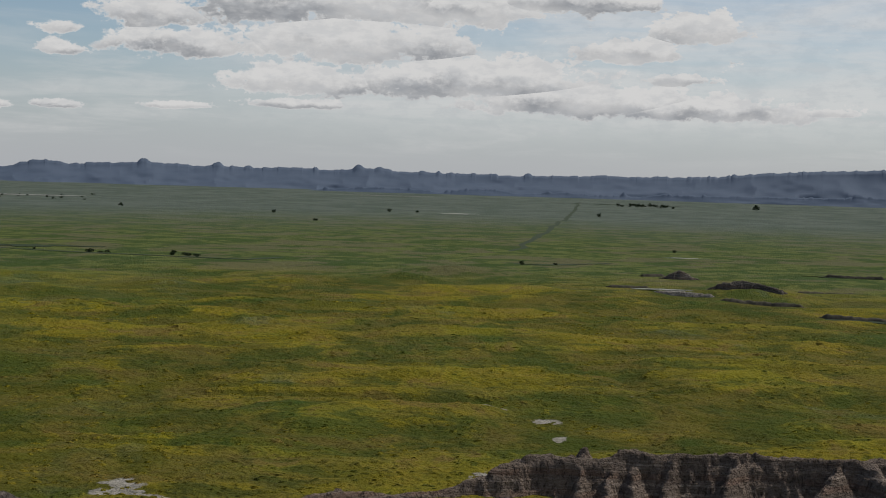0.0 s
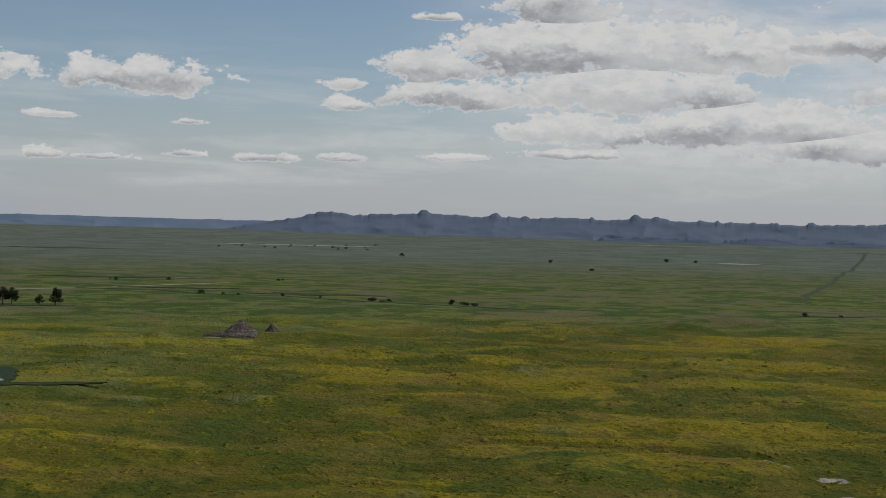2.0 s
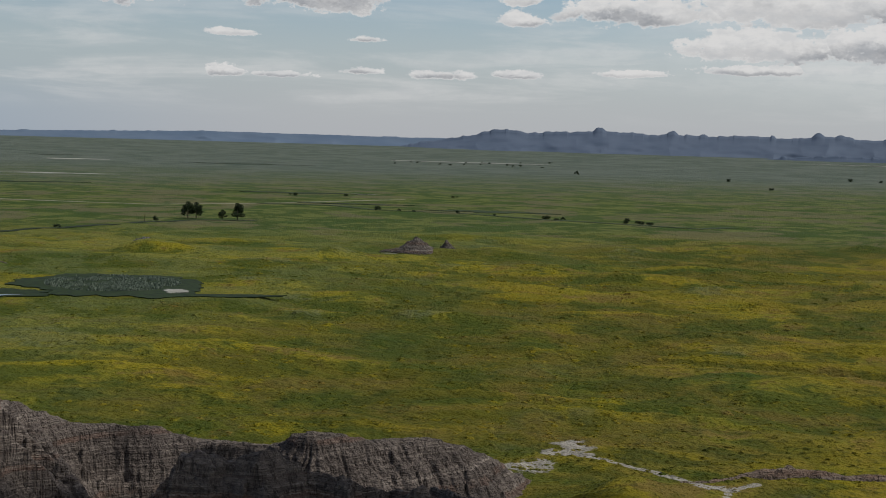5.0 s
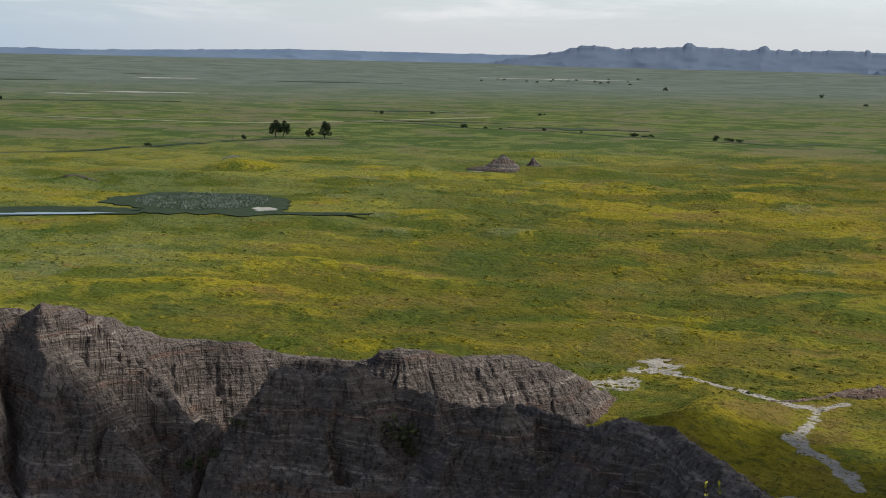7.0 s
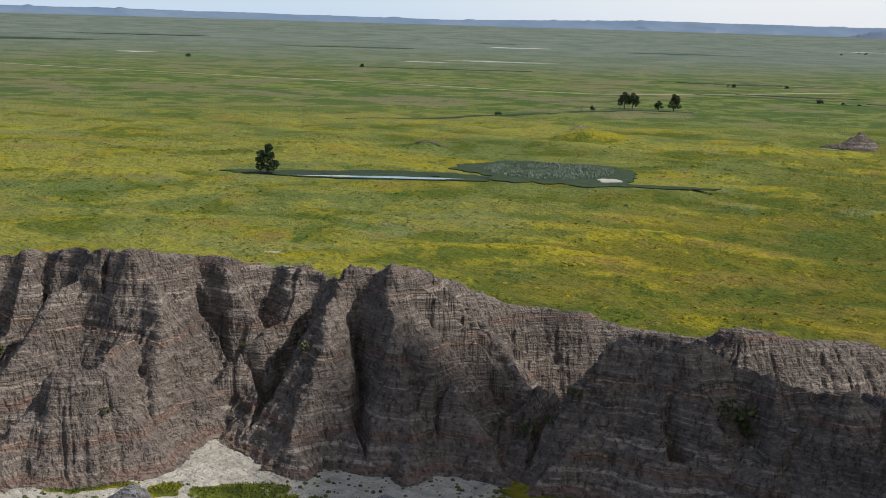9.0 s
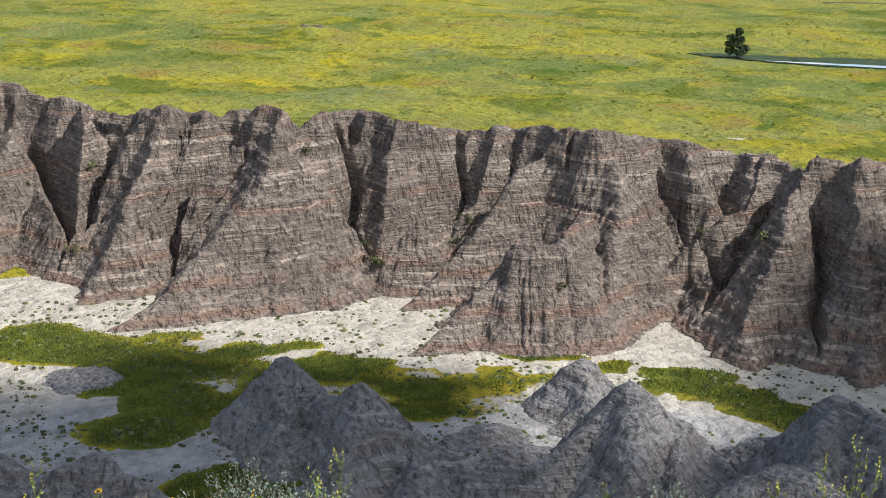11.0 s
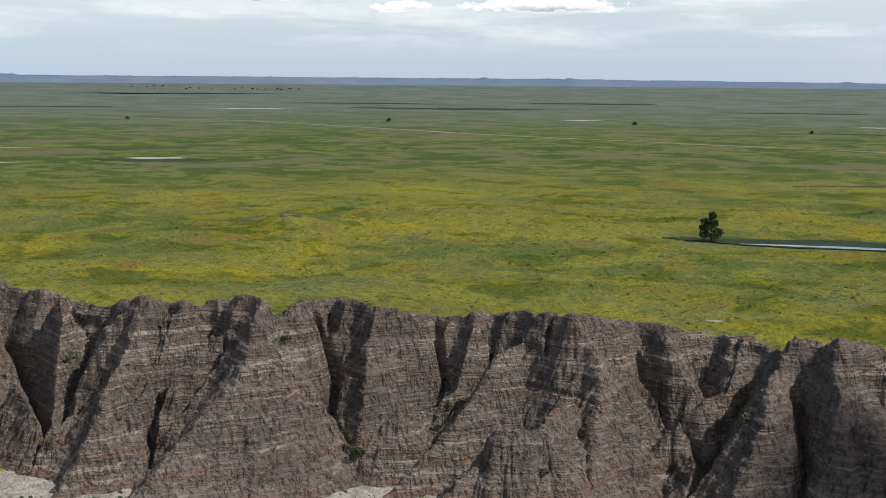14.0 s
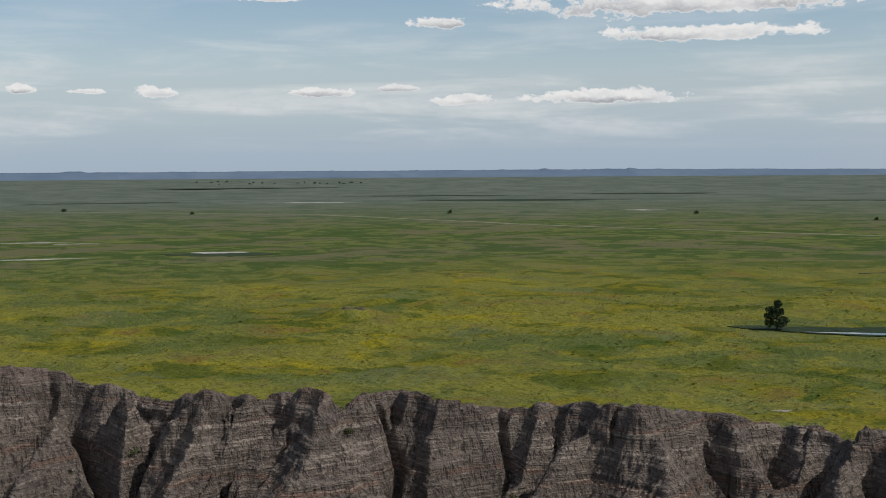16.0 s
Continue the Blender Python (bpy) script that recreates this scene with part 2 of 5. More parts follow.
def ground_material():
    """Prairie: yellow clover, green grass, grey sage, bare clay, with far haze and shade painted in, by the sheet's
    cover layer and noise at several sizes.
    """
    mat, t, bsdf = material("prairie")
    bsdf.inputs["Specular IOR Level"].default_value = 0.03
    pos = t.n("ShaderNodeNewGeometry").outputs["Position"]
    laid = t.n("ShaderNodeAttribute", attribute_name="cover")
    cover, cover_haze = t.n("ShaderNodeSeparateColor", {0: laid.outputs["Color"]}), laid.outputs["Alpha"]
    bare, lush, far = cover.outputs[0], cover.outputs[1], cover.outputs[2]
    shifted = t.n("ShaderNodeVectorMath", {0: pos, 1: (310.0, 120.0, 0.0)}, operation="ADD").outputs[0]
    big = t.noise(pos, 0.011, 7.0, 0.6, 0.8)
    mid = t.noise(pos, 0.045, 7.0, 0.62, 0.6)
    mid2 = t.noise(shifted, 0.026, 7.0, 0.62, 0.7)
    small = t.noise(pos, 0.3, 6.0, 0.7)
    fine = t.noise(pos, 1.6, 4.0, 0.7)
    patch_ = t.noise(shifted, 0.018, 5.0, 0.6, 0.5)
    c = t.mix(t.step(mid, 0.46, 0.53), (0.075, 0.09, 0.014), (0.155, 0.145, 0.017))
    yellow = t.m("MULTIPLY", t.step(t.m("ADD", t.m("MULTIPLY", big, 0.55), t.m("MULTIPLY", mid2, 0.55)), 0.545, 0.59), t.step(small, 0.34, 0.5))
    c = t.mix(t.m("MULTIPLY", yellow, 0.9), c, (0.27, 0.225, 0.012))
    c = t.mix(t.m("MULTIPLY", t.step(patch_, 0.405, 0.375), t.m("MULTIPLY", t.step(small, 0.3, 0.6), 0.65)), c, (0.135, 0.15, 0.075))
    c = t.mix(t.m("MULTIPLY", t.step(mid, 0.555, 0.61), 0.7), c, (0.15, 0.102, 0.034))
    c = t.mix(t.m("MULTIPLY", t.step(big, 0.43, 0.39), 0.75), c, (0.035, 0.07, 0.013))
    east = t.m("ADD", t.n("ShaderNodeSeparateXYZ", {0: pos}).outputs[0], t.m("MULTIPLY", t.m("SUBTRACT", big, 0.5), 260.0))
    rise = t.n("ShaderNodeAttribute", attribute_name="swell").outputs["Fac"]
    rise = t.m("ADD", rise, t.m("MULTIPLY", t.m("SUBTRACT", small, 0.5), 0.9))
    c = t.mix(t.m("MULTIPLY", t.step(rise, 0.0, 0.3), 0.65), c, (0.225, 0.19, 0.014))
    c = t.mix(t.m("MULTIPLY", t.step(rise, -0.2, -0.46), 0.7), c, (0.05, 0.068, 0.011))
    c = t.mix(t.m("MULTIPLY", t.step(east, -120.0, -260.0), t.m("MULTIPLY", t.step(mid2, 0.42, 0.52), 0.6)), c, t.mix(t.step(small, 0.4, 0.6), (0.085, 0.108, 0.03), (0.135, 0.15, 0.055)))
    dry = t.m("MULTIPLY", t.step(east, -250.0, -80.0), t.step(mid2, 0.38, 0.56))
    c = t.mix(t.m("MULTIPLY", dry, 0.5), c, t.mix(t.step(mid, 0.44, 0.56), (0.07, 0.062, 0.012), (0.14, 0.1, 0.026)))
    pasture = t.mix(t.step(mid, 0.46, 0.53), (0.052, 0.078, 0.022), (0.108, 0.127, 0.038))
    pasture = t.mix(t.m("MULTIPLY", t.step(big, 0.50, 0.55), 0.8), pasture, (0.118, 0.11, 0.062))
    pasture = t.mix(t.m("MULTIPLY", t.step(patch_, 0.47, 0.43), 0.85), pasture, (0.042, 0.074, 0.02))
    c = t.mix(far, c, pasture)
    # distant haze, painted as blue-grey over the far grass
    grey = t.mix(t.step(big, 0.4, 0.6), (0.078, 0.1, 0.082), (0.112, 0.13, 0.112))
    c = t.mix(cover_haze, c, grey)
    c = t.mix(t.m("MULTIPLY", t.step(small, 0.56, 0.63), 0.4), c, (0.032, 0.046, 0.01))
    c = t.mix(t.m("MULTIPLY", t.step(small, 0.46, 0.36), 0.35), c, (0.16, 0.15, 0.02))
    # shadows of small bushes, painted into the grass as dark specks
    shade_speck = t.noise(pos, 0.55, 3.0, 0.55, 0.3)
    c = t.mix(t.m("MULTIPLY", t.step(shade_speck, 0.58, 0.66), t.m("SUBTRACT", 0.5, t.m("MULTIPLY", far, 0.35))), c, (0.022, 0.03, 0.007))
    lushc = t.mix(t.step(small, 0.38, 0.62), (0.026, 0.038, 0.009), (0.08, 0.092, 0.015))
    c = t.mix(t.step(t.m("ADD", lush, t.m("MULTIPLY", t.m("SUBTRACT", small, 0.5), 1.1)), 0.22, 0.72), c, lushc)
    clay = t.mix(t.step(small, 0.4, 0.65), (0.33, 0.308, 0.27), (0.23, 0.213, 0.182))
    # shade on the near flats, painted as a greyer clay
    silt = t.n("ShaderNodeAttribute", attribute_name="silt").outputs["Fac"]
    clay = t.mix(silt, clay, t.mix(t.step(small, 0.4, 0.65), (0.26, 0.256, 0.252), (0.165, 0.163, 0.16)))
    clay = t.mix(t.m("MULTIPLY", t.step(fine, 0.58, 0.66), 0.6), clay, (0.18, 0.18, 0.10))
    edge = t.m("ADD", bare, t.m("ADD", t.m("MULTIPLY", t.m("SUBTRACT", small, 0.5), 1.1), t.m("MULTIPLY", t.m("SUBTRACT", fine, 0.5), 0.2)))
    c = t.mix(t.step(edge, 0.44, 0.54), c, clay)
    t.t.links.new(c, bsdf.inputs["Base Color"])
    bump(t, bsdf, t.m("ADD", small, t.m("MULTIPLY", shade_speck, 0.6)), 1.0, 1.8)
    return mat


GROUND = ground_material()


def plain_material(name, low, high, scale=2.0, rough=0.9, detail=4.0, spec=0.15):
    mat, t, bsdf = material(name)
    pos = t.n("ShaderNodeNewGeometry").outputs["Position"]
    n1 = t.noise(pos, scale, detail, 0.6)
    n2 = t.n("ShaderNodeObjectInfo").outputs["Random"]
    k = t.m("ADD", t.m("MULTIPLY", n1, 0.8), t.m("MULTIPLY", n2, 0.25))
    t.t.links.new(t.mix(t.step(k, 0.3, 0.75), low, high), bsdf.inputs["Base Color"])
    bsdf.inputs["Roughness"].default_value = rough
    bsdf.inputs["Specular IOR Level"].default_value = spec
    return mat


def leaf_material(name, low, high):
    mat, t, bsdf = material(name)
    r = t.n("ShaderNodeNewGeometry").outputs["Random Per Island"]
    t.t.links.new(t.mix(r, low, high), bsdf.inputs["Base Color"])
    bsdf.inputs["Roughness"].default_value = 0.7
    return mat


# the blue of distant haze is mixed into both base colours
HAZE_ROCK = plain_material("haze_rock", (0.06, 0.085, 0.128), (0.085, 0.112, 0.16), 0.012)
HAZE_HILL = plain_material("haze_hill", (0.085, 0.125, 0.185), (0.115, 0.155, 0.21), 0.006)
BARK = plain_material("bark", (0.05, 0.04, 0.03), (0.11, 0.09, 0.07), 3.0)
LEAF = leaf_material("dark_leaf", (0.012, 0.022, 0.010), (0.035, 0.055, 0.02))
SHRUB = leaf_material("shrub_leaf", (0.022, 0.03, 0.012), (0.085, 0.095, 0.036))
SAGE = leaf_material("sage_leaf", (0.055, 0.082, 0.066), (0.125, 0.165, 0.135))
STRAW = leaf_material("dry_grass", (0.13, 0.112, 0.06), (0.27, 0.235, 0.14))


# ---- numeric noise ----
def lattice(ix, iy, seed):
    h = (ix.astype(np.int64) * 374761393 + iy.astype(np.int64) * 668265263 + seed * 974711) & 0xFFFFFFFF
    h = ((h ^ (h >> 13)) * 1274126177) & 0xFFFFFFFF
    h = ((h ^ (h >> 16)) * 2246822519) & 0xFFFFFFFF
    return ((h ^ (h >> 15)) & 0xFFFF) / 32767.5 - 1.0


def vn(x, y, seed=0):
    """Value noise, -1 to 1."""
    x, y = np.broadcast_arrays(np.asarray(x, float), np.asarray(y, float))
    ix, iy = np.floor(x), np.floor(y)
    fx, fy = x - ix, y - iy
    fx, fy = fx * fx * (3 - 2 * fx), fy * fy * (3 - 2 * fy)
    a, b = lattice(ix, iy, seed), lattice(ix + 1, iy, seed)
    c, d = lattice(ix, iy + 1, seed), lattice(ix + 1, iy + 1, seed)
    return (a + (b - a) * fx) * (1 - fy) + (c + (d - c) * fx) * fy


def fbm(x, y, octaves=4, seed=0):
    s, k = 0.0, 0.5
    for i in range(octaves):
        s = s + k * vn(x * 2 ** i, y * 2 ** i, seed + i)
        k *= 0.5
    return s


def smooth(x, lo, hi):
    t = np.clip((x - lo) / (hi - lo), 0, 1)
    return t * t * (3 - 2 * t)


def mesh_object(name, verts, faces, mat, shade=True):
    """Links a mesh from arrays of corners and quads."""
    me = bpy.data.meshes.new(name)
    n, k = len(faces), faces.shape[1]
    me.vertices.add(len(verts))
    me.vertices.foreach_set("co", verts.astype(np.float32).ravel())
    me.loops.add(n * k)
    me.loops.foreach_set("vertex_index", faces.astype(np.int32).ravel())
    me.polygons.add(n)
    me.polygons.foreach_set("loop_start", np.arange(0, n * k, k, dtype=np.int32))
    me.update(calc_edges=True)
    me.polygons.foreach_set("use_smooth", np.full(n, shade))
    me.materials.append(mat)
    me.validate()
    return new(name, me)


def grid_faces(rows, cols):
    i = np.arange(rows * cols).reshape(rows, cols)
    return np.stack([i[:-1, :-1], i[:-1, 1:], i[1:, 1:], i[1:, :-1]], -1).reshape(-1, 4)


# ---- landforms ----
def crest(points):
    """Corners of a crest line from (bearing, depression, distance) triples."""
    return np.array([spot(az, r, drop(dep, r)) for az, dep, r in points])


def ridge(X, Y, line, slope, back=None, seed=0, rill=1.0, round_top=0.8, power=1.0, kink=None, reach=26.0):
    """Height of a ridge whose crest follows line: flanks fall away at slope and are cut by rills; back: the slope on the far side.
    power: 1 for straight flanks, more for rounded, bull-nosed ones. kink: the distance from which the near flank takes a second slope."""
    best = np.full(X.shape, -50.0)
    arc = 0.0
    for i in range(len(line) - 1):
        a, b = line[i], line[i + 1]
        e = b - a
        length = math.hypot(e[0], e[1])
        near = np.flatnonzero((X > min(a[0], b[0]) - reach) & (X < max(a[0], b[0]) + reach) & (Y > min(a[1], b[1]) - reach) & (Y < max(a[1], b[1]) + reach))
        x, y = X[near], Y[near]
        t = ((x - a[0]) * e[0] + (y - a[1]) * e[1]) / length ** 2
        tc = np.clip(t, 0, 1)
        px, py = a[0] + tc * e[0], a[1] + tc * e[1]
        dx, dy = x - px, y - py
        d = np.hypot(dx, dy)
        side = np.sign(dx * e[1] - dy * e[0])
        s_ = arc + tc * length
        u = s_ + np.where((t < 0) | (t > 1), np.arctan2(dy, dx) * 4.0, 0.0) + side * 37.0
        sl = slope
        if back is not None:
            sl = np.where(np.hypot(x, y) > np.hypot(px, py), back, slope)
        wob = 1 + 0.16 * vn(u / 6.5, d / 30 + 5, seed + 3)
        wig = 0.5 * vn(d / 2.2, u / 7, seed + 6)
        cut = 0.9 * (1 - np.abs(vn(u / 5.2, d / 26, seed))) ** 3 + 0.8 * (1 - np.abs(vn((u + wig) / 2.1 + d / 40, d / 15, seed + 1))) ** 3 \
            + 0.6 * (1 - np.abs(vn((u + wig) / 0.95, d / 7, seed + 2))) ** 3 + 0.35 * (1 - np.abs(vn((u + wig) / 0.5, d / 4, seed + 4))) ** 3
        cut = cut * rill * smooth(d, 0.3, 3.0)
        top = a[2] + tc * e[2] + 0.35 * vn(s_ / 5.0, 3.3, seed + 8) + 0.04 * vn(s_ / 0.9, 1.3, seed + 9)
        fall = np.sqrt(d * d + round_top ** 2) - round_top
        if kink is not None:
            fall = np.minimum(fall, kink[0]) + np.maximum(fall - kink[0], 0) * (kink[1] / sl)
        h = top - sl * wob * 6.0 * (fall / 6.0) ** power - cut
        best[near] = np.maximum(best[near], h)
        arc += length
    return best


def terraced(z, X, Y, amount=1.0):
    """Harder layers stand out as small ledges."""
    w_ = z + 0.5 * fbm(X / 14, Y / 14, 3, 71)
    out = z
    patchy = 0.5 + 0.6 * smooth(fbm(X / 6, Y / 6, 3, 77), -0.25, 0.3)
    for period, a in ((2.6, 0.42), (1.15, 0.42), (0.55, 0.32)):
        k = w_ / period + 0.3 * vn(X / 9, Y / 9, int(period * 10)) + 0.3 * vn(X / 1.9, Y / 1.9, int(period * 10) + 1)
        f = k - np.floor(k)
        out = out + amount * patchy * a * (smooth(f, 0.50, 0.82) - f) * period / 0.9
    return out


def gully(H, X, Y, line, steep, seed, depth):
    """Cuts a gully along line: a narrow slot, above which its sides rise at steep."""
    for i in range(len(line) - 1):
        a, b = line[i], line[i + 1]
        e = b - a
        near = (X > min(a[0], b[0]) - 14) & (X < max(a[0], b[0]) + 14) & (Y > min(a[1], b[1]) - 14) & (Y < max(a[1], b[1]) + 14)
        x, y = X[near], Y[near]
        t = np.clip(((x - a[0]) * e[0] + (y - a[1]) * e[1]) / (e[0] ** 2 + e[1] ** 2), 0, 1)
        d = np.hypot(x - a[0] - t * e[0], y - a[1] - t * e[1])
        u = x * 0.7 + y
        slot = 1.0 + 0.5 * vn(u / 3.0, 0.5, seed + 2)
        g = 4.5 * np.minimum(d, slot) + steep * (1 + 0.25 * vn(u / 5.0, d / 20, seed)) * np.maximum(d - slot, 0)
        g = g - 0.4 * (1 - np.abs(vn(u / 1.6, d / 9, seed + 1))) ** 3 * smooth(d, 0.4, 3)
        g = a[2] + t * e[2] + g - depth * smooth(a[2] + t * e[2], 0, 6)
        H[near] = np.minimum(H[near], g)
    return H


def landform(name, spurs, az0, az1, r0, r1, step_az, step_r, mat, label, category, gullies=(), terrace=1.0, floor=-0.6, grain=1.0, soft=0.8, bulge=1.0):
    """A heightfield on a fan of bearings and distances; what lies under the ground is left out."""
    az = np.arange(az0, az1 + step_az, step_az)
    rr = np.arange(r0, r1 + step_r, step_r)
    A, Rr = np.meshgrid(np.radians(az), rr)
    X, Y = -np.sin(A) * Rr, np.cos(A) * Rr
    jx, jy = X + 0.8 * fbm(X / 5, Y / 5, 3, 21), Y + 0.8 * fbm(X / 5, Y / 5, 3, 22)
    H = np.full(X.shape, -50.0)
    for k, s in enumerate(spurs):
        line = crest(s["line"])
        lo, hi = line.min(0) - 28, line.max(0) + 28
        sub = (X > lo[0]) & (X < hi[0]) & (Y > lo[1]) & (Y < hi[1])
        H[sub] = np.maximum(H[sub], ridge(jx[sub], jy[sub], line, s.get("slope", 1.15), s.get("back"), 10 * k + 3, s.get("rill", 1.0), s.get("round", soft), s.get("power", bulge), s.get("kink")))
    for k, (line, steep, depth) in enumerate(gullies):
        H = gully(H, jx, jy, crest(line), steep, 500 + 7 * k, depth)
    H = terraced(H, X, Y, terrace)
    H = H + grain * (0.4 * fbm(X / 2.2, Y / 2.2, 3, 31) - 0.36 * (1 - np.abs(vn(X / 1.3, Y / 1.3, 33))) ** 4 - 0.22 * (1 - np.abs(vn(X / 0.62, Y / 0.62, 34))) ** 3 + 0.08 * vn(X / 0.3, Y / 0.3, 35))
    # talus apron at the foot
    H = np.where(H < 2.0, 2.0 - (2.0 - H) * 0.8, H)
    faces = grid_faces(*H.shape)
    keep = (H.ravel()[faces] > floor).any(1)
    faces = faces[keep]
    used = np.unique(faces)
    remap = np.full(H.size, -1)
    remap[used] = np.arange(len(used))
    verts = np.stack([X, Y, np.maximum(H, floor - 2.0)], -1).reshape(-1, 3)[used]
    ob = mesh_object(name, verts, remap[faces], mat)
    return tagged(ob, label, category), (az, rr, H)


WALL_SPURS, WALL_GULLIES = [], []


def descend(trail, r_top, toe, hollow):
    """Distances along a line seen from the lookout (bearing, depression) that falls from r_top to the height toe: hollow over 1 is steeper at the top."""
    r_toe = (EYE - toe) / math.tan(radians(trail[-1][1]))
    z_top = drop(trail[0][1], r_top)
    line = []
    for az, dep in trail:
        lo, hi = r_toe, r_top
        for _ in range(40):
            r = (lo + hi) / 2
            u = (r - r_toe) / (r_top - r_toe)
            lo, hi = (r, hi) if drop(dep, r) > toe + (z_top - toe) * u ** hollow else (lo, r)
        line.append((az, dep, (lo + hi) / 2))
    return line


def spur(start, trail, slope=1.42, toe=-0.5, hollow=0.95, rill=1.05, round_top=1.6, power=0.87):
    """A spur of the wall that leaves the rim at the distance start, or another spur at its first depression."""
    if not isinstance(start, (int, float)):
        start = float(np.interp(trail[0][1], [q[1] for q in start], [q[2] for q in start]))
    line = descend(trail, start, toe, hollow)
    WALL_SPURS.append({"line": line, "slope": slope, "rill": rill, "round": round_top, "power": power})
    return line


def ravine(head, trail, toe=-0.2, steep=2.0, hollow=1.3, depth=4.2):
    """A gully of the wall: it starts at the distance head under the rim."""
    WALL_GULLIES.append((descend(trail, head, toe, hollow), steep, depth))


# the rim, steep for a few metres and less so below
for rim in ([(80, 7.2, 246), (76, 7.4, 239), (74.2, 7.57, 236), (72.7, 7.8, 241), (71.05, 8.2, 230), (69.2, 8.85, 229), (68, 9.1, 222), (66.5, 8.8, 208), (65.4, 9.0, 213), (64.5, 9.0, 205),
             (63.3, 8.95, 210), (61.6, 8.67, 198)],
            [(61.6, 8.67, 198), (60.3, 9.0, 202), (59.4, 9.05, 213), (58.5, 9.05, 214), (57.4, 9.1, 203), (55.9, 9.5, 204), (54.6, 9.65, 213), (53.2, 9.58, 206), (52.2, 9.6, 211), (50.6, 9.4, 201),
             (48.8, 9.58, 196)],
            [(48.8, 9.58, 196), (47.4, 9.65, 199), (46.2, 9.75, 207), (44.7, 9.92, 202), (43, 10.2, 206), (41.7, 10.25, 202), (40.4, 9.9, 185), (39.4, 10.2, 191), (38.5, 10.4, 191), (38.1, 9.95, 184)],
            [(38.1, 9.95, 184), (36.8, 10.3, 190), (35.5, 10.7, 198), (34.4, 11.2, 199), (32, 11.72, 204), (29.9, 11.75, 205), (28.2, 12.3, 206), (25.4, 12.55, 204)]):
    WALL_SPURS.append({"line": rim, "slope": 2.3, "back": 1.0, "round": 1.4, "rill": 0.9, "kink": (7.0, 1.1)})
WALL_SPURS.append({"line": [(25.4, 12.55, 204), (23.7, 11.95, 196), (22, 12.15, 199), (20, 12.2, 203), (18, 12.2, 208), (16.6, 12.7, 214), (15.2, 13.45, 220), (14.7, 13.75, 223)],
                   "slope": 1.1, "back": 1.0})
# buttresses, from the far end of the wall to the near one
spur(240, [(74.17, 7.57), (75.12, 9.34), (76.06, 10.84), (77.25, 12.75), (78.27, 15.29)])
spur(231, [(71.05, 8.2), (72.69, 10.31), (73.86, 11.83), (74.71, 13.34), (75.76, 16.19)])
spur(222, [(70.08, 8.63), (70.1, 10.39), (70.08, 11.97), (70.16, 13.55)], 1.9, 7.0, 0.7, round_top=2.5)
spur(209, [(66.48, 8.82), (66.93, 10.45), (67.9, 12.26), (68.46, 13.84), (69.43, 15.39), (70.3, 16.89)])
spur(204, [(64.54, 9.1), (63.98, 10.48), (64.35, 12.04), (65.2, 13.46), (66.04, 14.82)], 1.8, 4.0, 0.7, round_top=2.5)
great = spur(199, [(61.53, 8.69), (62.12, 10.37), (62.48, 11.87), (62.26, 14.65), (61.87, 17.65)], 1.4, hollow=0.95)
spur(great, [(62.72, 12.29), (63.67, 13.13), (64.74, 14.39), (66.19, 15.96), (67.63, 17.06), (69.25, 18.05)], 1.25, rill=0.5)
spur(202, [(60.25, 9.01), (59.82, 10.48), (60.0, 12.1)], 1.6, 13.2)
spur(203, [(57.43, 9.14), (56.82, 11.14), (56.48, 12.76), (56.76, 14.39), (57.22, 15.91)], 2.0, 1.5, 0.55, round_top=3.5)
spur(204, [(55.31, 9.61), (55.4, 11.12), (55.6, 12.74)], 1.7, 10.2)
spur(202, [(50.64, 9.41), (51.74, 11.13), (52.82, 12.79), (53.66, 13.97), (54.59, 15.04), (55.64, 16.11), (56.95, 17.41)], 1.5)
spur(204, [(53.2, 9.58), (53.05, 10.83), (53.36, 12.22)], 1.7, 12.3)
knob = spur(176, [(51.62, 14.21), (52.76, 15.91), (54.4, 17.59), (56.55, 19.25)], 1.5, hollow=0.8, round_top=2.2)
spur(knob, [(51.62, 14.21), (51.54, 16.33), (52.41, 18.72)], 1.5, hollow=0.8)
cone = spur(199, [(48.78, 9.58), (48.03, 10.76), (47.61, 12.0), (47.76, 13.62), (47.85, 16.15), (47.83, 18.62)], 1.4, hollow=0.95)
spur(cone, [(49.0, 12.9), (50.19, 14.31), (51.62, 14.21)], 1.3, 11.6, 1.0)
spur(201, [(44.89, 9.95), (44.57, 11.15), (43.81, 12.24), (43.36, 13.8), (43.36, 15.39)], 2.1, 3.0, 0.6, round_top=3.0)
spur(201, [(42.2, 10.3), (42.3, 11.6), (42.5, 12.9)], 1.9, 10.6, 0.8, round_top=2.5)
spur(186, [(40.44, 9.84), (40.64, 11.35), (40.69, 12.7), (41.36, 14.77), (41.98, 16.97), (41.57, 19.1)])
tower = spur(185, [(38.2, 9.99), (38.14, 12.26), (37.74, 14.1), (37.3, 15.7), (37.1, 17.53), (37.37, 19.3)])
spur(tower, [(37.05, 13.16), (35.69, 14.74), (34.19, 16.76), (32.89, 19.16)])
spur(198, [(34.74, 11.24), (33.61, 13.06), (32.34, 14.85), (31.45, 16.19)], 1.35, 3.0)
